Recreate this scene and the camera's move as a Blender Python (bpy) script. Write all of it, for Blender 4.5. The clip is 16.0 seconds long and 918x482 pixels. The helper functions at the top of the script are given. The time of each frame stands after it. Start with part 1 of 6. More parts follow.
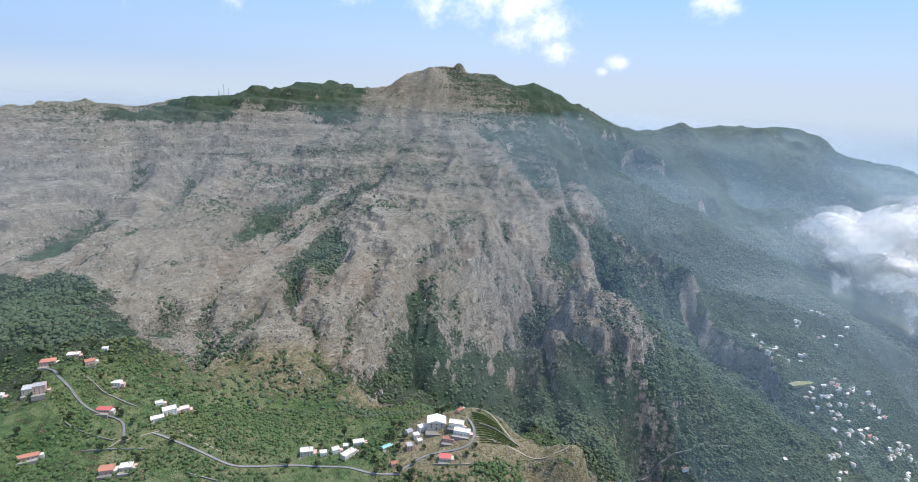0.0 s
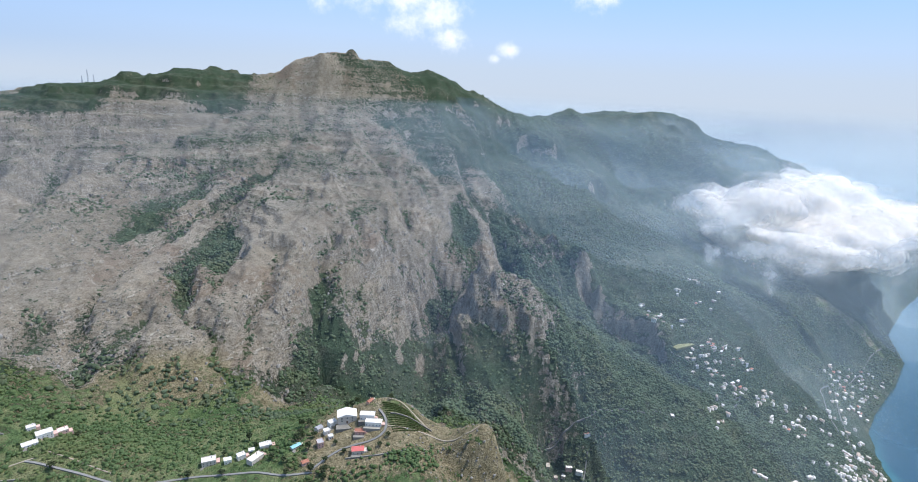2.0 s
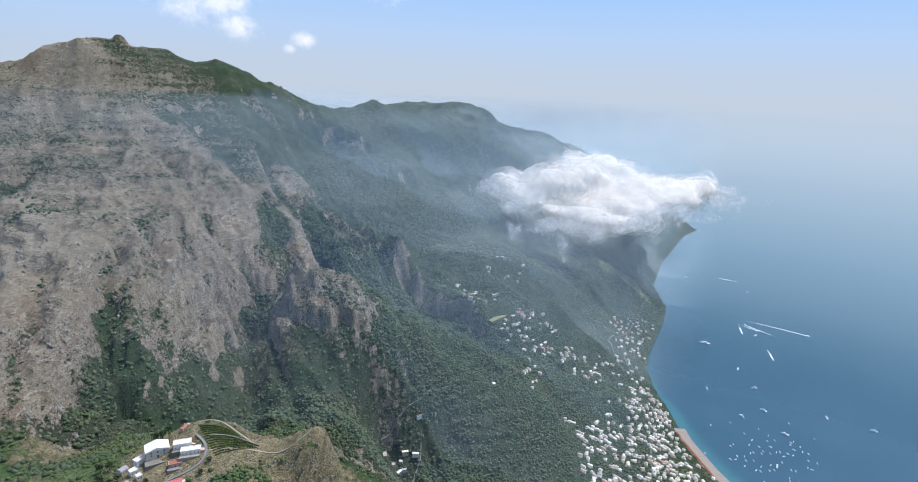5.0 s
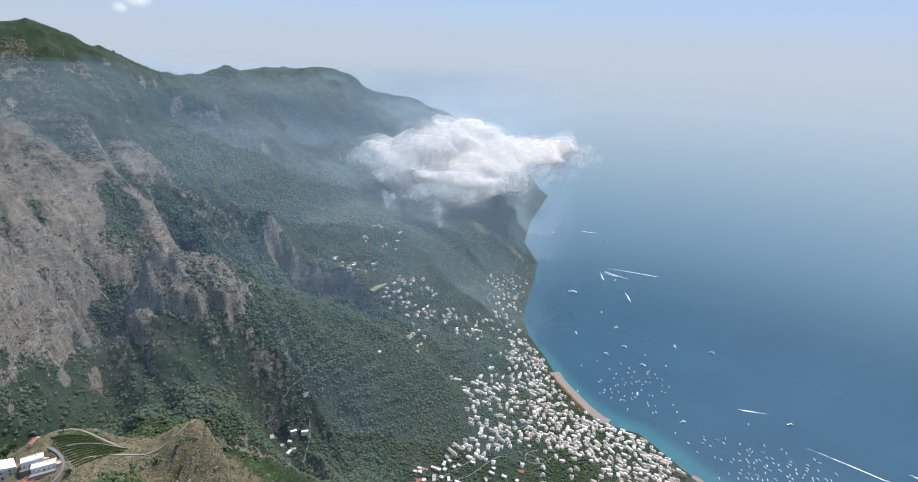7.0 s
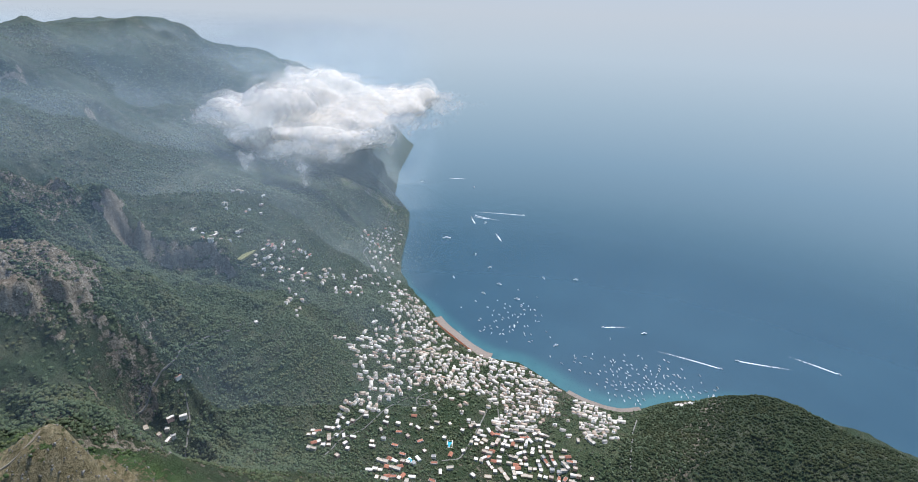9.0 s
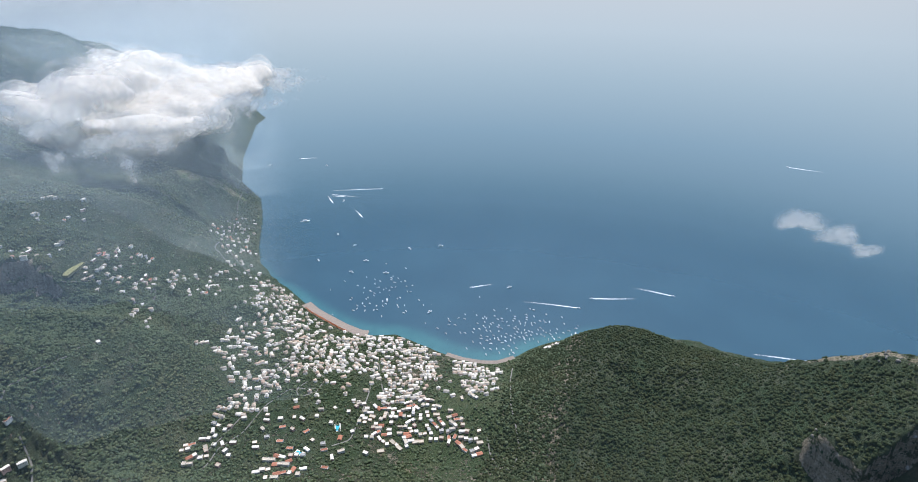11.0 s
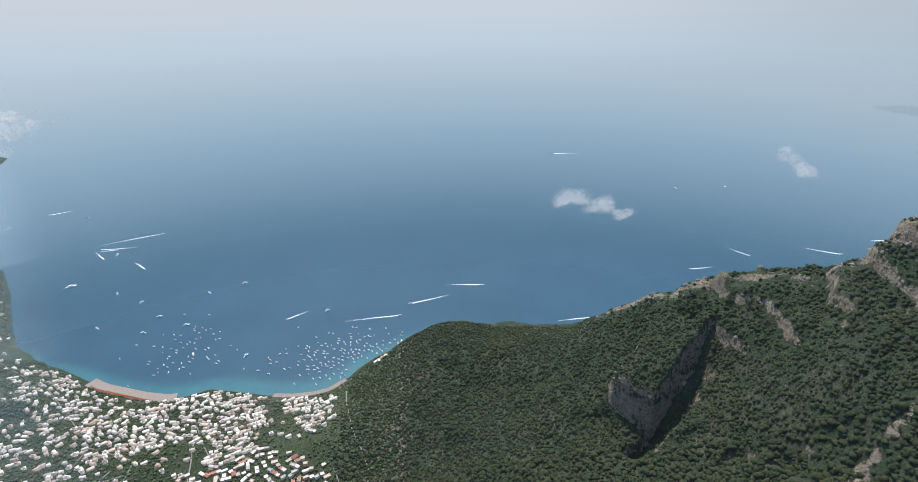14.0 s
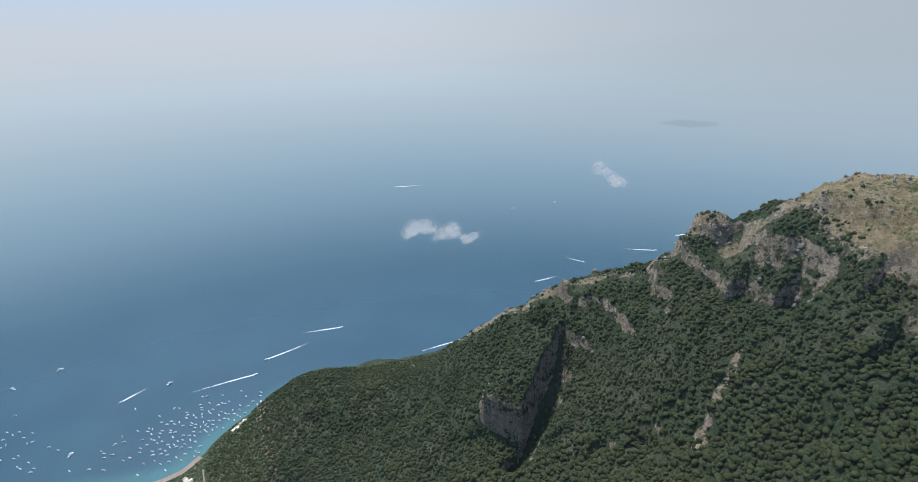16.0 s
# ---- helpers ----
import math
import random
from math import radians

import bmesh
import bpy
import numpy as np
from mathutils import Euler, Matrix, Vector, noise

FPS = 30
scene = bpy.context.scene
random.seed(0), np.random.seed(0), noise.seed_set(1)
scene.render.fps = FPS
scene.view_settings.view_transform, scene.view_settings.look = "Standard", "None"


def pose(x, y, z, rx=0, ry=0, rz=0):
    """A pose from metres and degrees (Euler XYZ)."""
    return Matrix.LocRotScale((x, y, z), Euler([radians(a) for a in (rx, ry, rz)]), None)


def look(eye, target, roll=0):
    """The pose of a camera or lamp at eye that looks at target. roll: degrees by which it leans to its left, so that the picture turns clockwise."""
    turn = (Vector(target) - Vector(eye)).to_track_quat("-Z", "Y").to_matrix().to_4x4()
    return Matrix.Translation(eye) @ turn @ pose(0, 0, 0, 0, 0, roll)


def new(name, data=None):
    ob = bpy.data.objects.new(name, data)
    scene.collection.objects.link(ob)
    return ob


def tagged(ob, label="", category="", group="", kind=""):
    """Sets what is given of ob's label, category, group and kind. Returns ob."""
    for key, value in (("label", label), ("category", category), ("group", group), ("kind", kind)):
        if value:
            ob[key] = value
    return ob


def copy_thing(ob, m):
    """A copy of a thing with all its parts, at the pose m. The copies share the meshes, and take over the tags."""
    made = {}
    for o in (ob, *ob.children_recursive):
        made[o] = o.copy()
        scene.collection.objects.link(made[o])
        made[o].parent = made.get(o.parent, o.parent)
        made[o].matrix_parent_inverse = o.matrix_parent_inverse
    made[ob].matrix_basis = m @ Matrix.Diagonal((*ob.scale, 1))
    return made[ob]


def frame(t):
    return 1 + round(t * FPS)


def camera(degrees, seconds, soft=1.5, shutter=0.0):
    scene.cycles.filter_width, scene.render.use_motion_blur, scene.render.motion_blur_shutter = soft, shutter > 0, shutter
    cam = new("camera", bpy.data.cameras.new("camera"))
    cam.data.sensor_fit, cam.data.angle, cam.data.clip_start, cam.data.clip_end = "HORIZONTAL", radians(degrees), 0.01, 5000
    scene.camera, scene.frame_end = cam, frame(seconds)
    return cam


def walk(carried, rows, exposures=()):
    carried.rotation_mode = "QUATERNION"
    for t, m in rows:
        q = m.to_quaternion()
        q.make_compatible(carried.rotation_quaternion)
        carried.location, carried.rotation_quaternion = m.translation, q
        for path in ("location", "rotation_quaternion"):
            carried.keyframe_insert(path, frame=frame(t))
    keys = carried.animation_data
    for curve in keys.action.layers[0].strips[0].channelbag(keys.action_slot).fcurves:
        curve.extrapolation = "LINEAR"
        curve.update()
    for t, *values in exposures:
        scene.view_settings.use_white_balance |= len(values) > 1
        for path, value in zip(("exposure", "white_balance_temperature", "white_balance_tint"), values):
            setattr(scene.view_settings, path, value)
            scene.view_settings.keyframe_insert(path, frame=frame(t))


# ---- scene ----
cam = camera(79.6, 16.0, 0.9)
EYE = Vector((0, 0, 1150))
# seconds, heading (degrees to the left of +y), pitch, roll of the hovering camera that turns on the spot
TURN = [
    (0.0, 0.00, -14.91, 2.83),
    (0.5, -2.81, -14.88, 2.88),
    (1.0, -5.35, -15.06, 2.82),
    (1.5, -7.86, -15.34, 2.89),
    (2.0, -10.51, -15.68, 2.80),
    (2.5, -13.60, -15.85, 2.78),
    (3.0, -17.20, -15.66, 2.75),
    (3.5, -20.68, -15.49, 2.70),
    (4.0, -23.88, -15.45, 2.66),
    (6.5, -40.12, -17.31, 2.70),
    (7.0, -43.68, -18.41, 2.64),
    (7.5, -47.36, -19.40, 2.60),
    (8.0, -50.99, -20.55, 2.43),
    (8.5, -54.41, -21.76, 2.22),
    (9.0, -57.91, -22.88, 1.96),
    (11.5, -77.14, -25.44, 0.58),
    (12.0, -80.58, -25.38, 0.31),
    (12.5, -84.06, -25.35, 0.04),
    (13.0, -87.49, -25.13, -0.19),
    (13.5, -91.17, -24.67, -0.51),
    (14.0, -95.10, -23.90, -0.87),
    (14.5, -99.19, -23.09, -1.15),
    (15.0, -103.16, -22.25, -1.45),
    (15.5, -107.36, -21.53, -1.63),
    (16.0, -111.67, -20.71, -2.02),
]


def aim(yaw, pitch, roll):
    a, b = radians(yaw), radians(pitch)
    return look(EYE, EYE + Vector((-math.sin(a) * math.cos(b), math.cos(a) * math.cos(b), math.sin(b))), roll)


walk(cam, [(t, aim(yaw, pitch, roll)) for t, yaw, pitch, roll in TURN], [(0.0, 0.90, 5950, 10), (4.0, 0.78, 5950, 10), (7.0, 0.66, 6100, 10), (9.0, 0.67, 6250, 10), (12.5, 0.76, 6350, 10), (16.0, 0.72, 6450, 10)])

# ---- light ----
SUN_AZ, SUN_EL = -82.0, 64.0
sun = new("sun", bpy.data.lights.new("sun", "SUN"))
sun.data.energy, sun.data.angle, sun.data.color = 2.5, radians(0.6), (1.0, 0.95, 0.88)
to_sun = Vector((-math.sin(radians(SUN_AZ)) * math.cos(radians(SUN_EL)), math.cos(radians(SUN_AZ)) * math.cos(radians(SUN_EL)), math.sin(radians(SUN_EL))))
sun.matrix_world = look(to_sun * 3000, (0, 0, 0))
world = bpy.data.worlds.new("world")
scene.world = world
world.use_nodes = True


class Tree:
    """Short hand for building a node tree."""

    def __init__(self, tree):
        self.t = tree

    def n(self, kind, **inputs):
        node = self.t.nodes.new(kind)
        for key, value in inputs.items():
            self.put(node, key.replace("_", " "), value)
        return node

    def put(self, node, key, value):
        socket = node.inputs[int(key[1:])] if key[0] == "i" and key[1:].isdigit() else node.inputs[key]
        if isinstance(value, bpy.types.NodeSocket):
            self.t.links.new(value, socket)
        elif isinstance(value, bpy.types.Node):
            self.t.links.new(value.outputs[0], socket)
        else:
            socket.default_value = value

    def math(self, op, a, b=0.0, c=0.0):
        node = self.n("ShaderNodeMath", i0=a, i1=b, i2=c)
        node.operation = op
        return node.outputs[0]

    def span(self, value, a, b, lo=0.0, hi=1.0):
        node = self.n("ShaderNodeMapRange", i0=value, i1=a, i2=b, i3=lo, i4=hi)
        node.interpolation_type = "SMOOTHSTEP"
        return node.outputs[0]

    def mix(self, f, a, b):
        node = self.t.nodes.new("ShaderNodeMix")
        node.data_type = "RGBA"
        for i, value in ((0, f), (6, a), (7, b)):
            if isinstance(value, bpy.types.NodeSocket):
                self.t.links.new(value, node.inputs[i])
            else:
                node.inputs[i].default_value = value if i == 0 else (*value, 1)[:4]
        return node.outputs[2]

    def noise(self, vector, scale, detail=4.0, rough=0.55):
        return self.n("ShaderNodeTexNoise", Vector=vector, Scale=scale, Detail=detail, Roughness=rough).outputs[0]

    def ramp(self, value, *stops):
        node = self.n("ShaderNodeValToRGB", Fac=value)
        el = node.color_ramp.elements
        while len(el) < len(stops):
            el.new(0.5)
        for e, (at, colour) in zip(el, stops):
            e.position, e.color = at, (*colour, 1)
        return node.outputs[0]


w = Tree(world.node_tree)
sky = w.n("ShaderNodeTexSky")
sky.sky_type, sky.sun_disc, sky.sun_elevation, sky.sun_rotation = "NISHITA", False, radians(SUN_EL), math.atan2(to_sun.x, to_sun.y)
sky.air_density, sky.dust_density, sky.altitude = 1.2, 1.5, 1150
up = w.n("ShaderNodeSeparateXYZ", Vector=w.n("ShaderNodeTexCoord").outputs["Generated"]).outputs[2]
# the far sea and the haze over it, painted into the backdrop by height above the horizon: what lies past the modelled
# water
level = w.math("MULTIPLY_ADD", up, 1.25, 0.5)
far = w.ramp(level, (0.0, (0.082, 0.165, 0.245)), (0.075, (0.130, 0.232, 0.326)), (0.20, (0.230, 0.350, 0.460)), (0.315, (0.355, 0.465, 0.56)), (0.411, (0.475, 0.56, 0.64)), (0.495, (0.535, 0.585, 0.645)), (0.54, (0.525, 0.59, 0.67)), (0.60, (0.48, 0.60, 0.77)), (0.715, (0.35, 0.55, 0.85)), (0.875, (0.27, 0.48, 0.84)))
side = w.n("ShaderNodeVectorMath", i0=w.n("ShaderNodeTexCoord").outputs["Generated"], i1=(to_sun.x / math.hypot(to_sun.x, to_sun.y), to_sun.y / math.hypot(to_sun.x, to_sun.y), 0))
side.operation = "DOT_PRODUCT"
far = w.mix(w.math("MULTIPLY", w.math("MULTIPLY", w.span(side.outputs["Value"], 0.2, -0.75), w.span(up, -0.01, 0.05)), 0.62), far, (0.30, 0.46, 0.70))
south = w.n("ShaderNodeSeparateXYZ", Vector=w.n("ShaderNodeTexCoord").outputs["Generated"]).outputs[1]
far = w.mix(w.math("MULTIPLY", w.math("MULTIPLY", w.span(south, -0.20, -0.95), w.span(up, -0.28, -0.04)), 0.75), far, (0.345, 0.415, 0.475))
# soft cumulus in the sky: heading, height and breadth in degrees, and how dense each heap is
HEAPS = [(3.0, 8.2, 2.6, 0.8), (-0.6, 9.0, 3.4, 1.0), (-4.4, 8.6, 3.4, 1.0), (-7.6, 6.6, 2.5, 1.0), (-8.6, 4.4, 1.8, 0.9), (-4.6, 5.6, 2.2, 0.75), (-14.3, 3.7, 1.15, 1.05), (-13.1, 2.7, 0.7, 0.85), (-22.6, 8.8, 2.2, 1.05), (30.0, 9.4, 4.0, 0.7), (22.0, 8.2, 2.8, 0.6), (12.0, 9.6, 3.0, 0.55)]
ray = w.n("ShaderNodeTexCoord").outputs["Generated"]
billow = w.math("ADD", w.math("MULTIPLY", w.noise(ray, 30.0, 7, 0.62), 0.7), w.math("MULTIPLY", w.noise(ray, 9.0, 3), 0.3))
dense = 0.0
for az, el, wide, thick in HEAPS:
    a, b = radians(az), radians(el)
    off = w.n("ShaderNodeVectorMath", i0=ray, i1=(-math.sin(a) * math.cos(b), math.cos(a) * math.cos(b), math.sin(b)))
    off.operation = "SUBTRACT"
    tall = w.n("ShaderNodeVectorMath", i0=off.outputs[0], i1=(1.0, 1.0, 1.35))
    tall.operation = "MULTIPLY"
    size = w.n("ShaderNodeVectorMath", i0=tall.outputs[0])
    size.operation = "LENGTH"
    dense = w.math("MAXIMUM", dense, w.math("MULTIPLY", w.span(size.outputs["Value"], radians(wide) * 1.9, 0.0), thick))
puff = w.span(w.math("ADD", dense, w.math("MULTIPLY", w.math("SUBTRACT", billow, 0.5), 2.9)), 0.22, 1.30)
puff = w.math("MULTIPLY", puff, w.span(dense, 0.0, 0.3))
shade = w.ramp(w.math("ADD", dense, w.math("MULTIPLY", w.math("SUBTRACT", billow, 0.5), 1.6)), (0.3, (0.76, 0.81, 0.89)), (0.9, (0.99, 0.97, 0.94)))
far = w.mix(w.math("MULTIPLY", puff, 0.88), far, shade)
# a low islet on the hazy sea, far past the modelled water
a, b = radians(-134.7), radians(-8.75)
off = w.n("ShaderNodeVectorMath", i0=ray, i1=(-math.sin(a) * math.cos(b), math.cos(a) * math.cos(b), math.sin(b)))
off.operation = "SUBTRACT"
tall = w.n("ShaderNodeVectorMath", i0=off.outputs[0], i1=(1.0, 1.0, 7.0))
tall.operation = "MULTIPLY"
size = w.n("ShaderNodeVectorMath", i0=tall.outputs[0])
size.operation = "LENGTH"
islet = w.span(w.math("ADD", size.outputs["Value"], w.math("MULTIPLY", w.math("SUBTRACT", w.noise(ray, 90.0, 4), 0.5), 0.05)), 0.048, 0.030)
far = w.mix(w.math("MULTIPLY", islet, 0.3), far, (0.19, 0.27, 0.34))
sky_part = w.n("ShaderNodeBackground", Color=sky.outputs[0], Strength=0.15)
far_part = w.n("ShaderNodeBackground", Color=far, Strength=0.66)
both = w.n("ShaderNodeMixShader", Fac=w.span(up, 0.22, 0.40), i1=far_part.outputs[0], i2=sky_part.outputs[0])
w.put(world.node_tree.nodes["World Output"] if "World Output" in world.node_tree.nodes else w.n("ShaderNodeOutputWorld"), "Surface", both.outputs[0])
for node in list(world.node_tree.nodes):
    if node.type == "BACKGROUND" and not node.outputs[0].is_linked:
        world.node_tree.nodes.remove(node)
# ---- materials ----
def material(name):
    m = bpy.data.materials.new(name)
    m.use_nodes = True
    t = Tree(m.node_tree)
    return m, t, m.node_tree.nodes["Principled BSDF"]


def bump(t, shader, height, strength, distance):
    b = t.n("ShaderNodeBump", Strength=strength, Distance=distance, Height=height)
    t.put(shader, "Normal", b.outputs[0])


def place(t):
    return t.n("ShaderNodeNewGeometry").outputs["Position"]


def plain(name, colour, rough=0.8, spread=0.12, size=0.4):
    """A painted or mineral surface with blotches and a change of tone from piece to piece."""
    m, t, s = material(name)
    p = place(t)
    blotch = t.noise(p, size, 5)
    each = t.n("ShaderNodeObjectInfo").outputs["Random"]
    tone = t.math("ADD", t.math("MULTIPLY", blotch, 0.7), t.math("MULTIPLY", each, 0.3))
    low = tuple(c * (1 - 1.6 * spread) for c in colour)
    high = tuple(min(1, c * (1 + spread)) for c in colour)
    t.put(s, "Base Color", t.ramp(tone, (0.25, low), (0.75, high)))
    s.inputs["Roughness"].default_value = rough
    bump(t, s, t.noise(p, size * 6, 4), 0.3, 0.1)
    return m


def land():
    """Limestone beds, dry grass, scrub and woodland floor, told apart by the slope and by the masks of the mesh."""
    m, t, s = material("limestone_and_scrub")
    g = t.n("ShaderNodeNewGeometry")
    p, nz = g.outputs["Position"], t.n("ShaderNodeSeparateXYZ", Vector=g.outputs["Normal"]).outputs[2]
    mask = {}
    for key in ("veg", "dry", "stone"):
        node = t.n("ShaderNodeAttribute")
        node.attribute_name = key
        mask[key] = node.outputs["Fac"]

    def scaled(x, y, z):
        node = t.n("ShaderNodeVectorMath", i0=p, i1=(x, y, z))
        node.operation = "MULTIPLY"
        return node.outputs[0]

    off = lambda n, k: t.math("MULTIPLY", t.math("SUBTRACT", n, 0.5), k)
    grain, clod, broad = t.noise(p, 0.30, 6, 0.75), t.noise(p, 0.06, 6, 0.70), t.noise(p, 0.007, 4)
    beds = t.noise(scaled(0.012, 0.012, 0.20), 1.0, 6, 0.72)
    bands = t.noise(scaled(0.003, 0.003, 0.050), 1.0, 4, 0.6)
    flutes = t.noise(scaled(0.11, 0.11, 0.028), 1.0, 7, 0.75)
    cliff = t.span(nz, 0.72, 0.48)
    face = t.math("ADD", t.math("MULTIPLY", beds, t.math("SUBTRACT", 1.0, t.math("MULTIPLY", cliff, 0.7))), t.math("MULTIPLY", flutes, t.math("MULTIPLY", cliff, 0.7)))
    rock = t.ramp(t.math("ADD", t.math("MULTIPLY", face, 0.55), t.math("MULTIPLY", grain, 0.45)), (0.35, (0.070, 0.062, 0.048)), (0.44, (0.180, 0.149, 0.106)), (0.51, (0.325, 0.274, 0.200)), (0.62, (0.53, 0.465, 0.36)))
    crack = t.n("ShaderNodeTexVoronoi", Vector=t.n("ShaderNodeVectorMath", i0=scaled(0.075, 0.075, 0.034), i1=t.n("ShaderNodeTexNoise", Vector=p, Scale=0.05, Detail=3.0).outputs["Color"]).outputs[0])
    crack.feature = "DISTANCE_TO_EDGE"
    rift = t.span(t.math("ADD", crack.outputs["Distance"], off(grain, 0.30)), 0.05, -0.05)
    rock = t.mix(t.math("MULTIPLY", rift, 0.55), rock, (0.060, 0.056, 0.045))
    grass = t.ramp(t.math("ADD", t.math("MULTIPLY", grain, 0.45), t.math("ADD", t.math("MULTIPLY", clod, 0.35), t.math("MULTIPLY", broad, 0.2))), (0.36, (0.150, 0.124, 0.080)), (0.46, (0.260, 0.216, 0.150)), (0.55, (0.365, 0.308, 0.220)), (0.66, (0.47, 0.405, 0.300)))
    rust = t.math("MULTIPLY", t.span(t.noise(p, 0.0045, 4, 0.6), 0.50, 0.66), 0.5)
    grass = t.mix(rust, grass, (0.235, 0.155, 0.100))
    straw = t.ramp(t.math("ADD", t.math("MULTIPLY", grain, 0.4), t.math("MULTIPLY", clod, 0.6)), (0.36, (0.145, 0.122, 0.060)), (0.5, (0.285, 0.232, 0.128)), (0.64, (0.43, 0.355, 0.215)))
    grass = t.mix(t.span(mask["dry"], 0.32, 0.14), grass, straw)
    rocky = t.math("ADD", t.math("MULTIPLY", t.span(nz, 0.90, 0.60), 0.9), t.math("ADD", off(beds, 3.4), t.math("ADD", off(clod, 1.4), t.math("ADD", off(grain, 1.0), t.math("ADD", off(broad, 1.6), off(bands, 2.2))))))
    rocky = t.math("ADD", mask["stone"], t.math("SUBTRACT", rocky, t.span(mask["dry"], 0.32, 0.12)))
    bare = t.mix(t.span(rocky, 0.40, 0.80), grass, rock)
    tuft = t.noise(p, 0.11, 8, 0.78)
    shrub = t.ramp(t.math("ADD", t.math("MULTIPLY", grain, 0.45), t.math("MULTIPLY", tuft, 0.55)), (0.34, (0.030, 0.040, 0.022)), (0.48, (0.064, 0.079, 0.044)), (0.58, (0.098, 0.112, 0.066)), (0.70, (0.150, 0.155, 0.100)))
    stand = t.math("ADD", t.math("MULTIPLY", t.noise(p, 0.022, 6, 0.7), 0.6), t.math("MULTIPLY", t.noise(p, 0.005, 4, 0.6), 0.4))
    shrub = t.mix(t.span(stand, 0.56, 0.42), shrub, (0.050, 0.074, 0.036))
    shrub = t.mix(t.math("MULTIPLY", t.span(stand, 0.52, 0.66), 0.6), shrub, (0.170, 0.165, 0.105))
    meadow = t.ramp(t.math("ADD", t.math("MULTIPLY", clod, 0.5), t.math("MULTIPLY", broad, 0.5)), (0.40, (0.074, 0.124, 0.042)), (0.5, (0.130, 0.178, 0.064)), (0.60, (0.235, 0.230, 0.105)))
    cover = t.math("ADD", mask["veg"], t.math("ADD", off(tuft, 1.9), t.math("ADD", off(clod, 0.9), off(bands, 0.7))))
    dot = t.span(t.math("ADD", t.noise(p, 0.20, 2, 0.5), off(t.noise(p, 0.025, 3, 0.6), 0.35)), 0.58, 0.66)
    cover = t.math("ADD", cover, t.math("MULTIPLY", dot, 0.13))
    cover = t.math("SUBTRACT", cover, t.math("MULTIPLY", t.span(nz, 0.58, 0.36), t.math("MULTIPLY_ADD", mask["dry"], 0.38, 0.2)))
    green = t.mix(t.span(mask["dry"], 0.16, 0.42), meadow, shrub)
    t.put(s, "Base Color", t.mix(t.span(cover, 0.42, 0.54), bare, green))
    s.inputs["Roughness"].default_value = 0.95
    s.inputs["Specular IOR Level"].default_value = 0.15
    relief = t.math("ADD", t.math("MULTIPLY", face, 1.3), t.math("ADD", t.math("MULTIPLY", clod, 0.8), t.math("MULTIPLY", grain, 0.60)))
    relief = t.math("SUBTRACT", relief, t.math("MULTIPLY", rift, 0.5))
    bump(t, s, t.math("ADD", relief, t.math("MULTIPLY", t.span(cover, 0.38, 0.60), 0.35)), 1.0, 6.0)
    return m


def water():
    m, t, s = material("sea_water")
    p = place(t)
    depth = t.n("ShaderNodeAttribute")
    depth.attribute_name = "shallow"
    patch = t.noise(p, 0.004, 4)
    deep = t.ramp(patch, (0.3, (0.016, 0.062, 0.094)), (0.7, (0.024, 0.078, 0.112)))
    near = t.ramp(t.noise(p, 0.02, 4), (0.3, (0.034, 0.135, 0.150)), (0.7, (0.050, 0.175, 0.180)))
    t.put(s, "Base Color", t.mix(t.math("MULTIPLY", t.span(depth.outputs["Fac"], 0.05, 1.0), 0.8), deep, near))
    s.inputs["Roughness"].default_value = 0.32
    s.inputs["Specular IOR Level"].default_value = 0.32
    bump(t, s, t.math("ADD", t.noise(p, 0.12, 5, 0.6), t.math("MULTIPLY", t.noise(p, 0.011, 3), 2.0)), 0.12, 1.5)
    # water turns see-through with distance so the backdrop's painted haze shows
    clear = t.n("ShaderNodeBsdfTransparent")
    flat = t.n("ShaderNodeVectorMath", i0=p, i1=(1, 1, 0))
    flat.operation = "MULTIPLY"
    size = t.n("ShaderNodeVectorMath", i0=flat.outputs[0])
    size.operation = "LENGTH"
    haze_fade = t.n("ShaderNodeMixShader", Fac=t.span(size.outputs["Value"], 1450.0, 3900.0), i1=s.outputs[0], i2=clear.outputs[0])
    t.put(m.node_tree.nodes["Material Output"], "Surface", haze_fade.outputs[0])
    return m


LAND, WATER = land(), water()

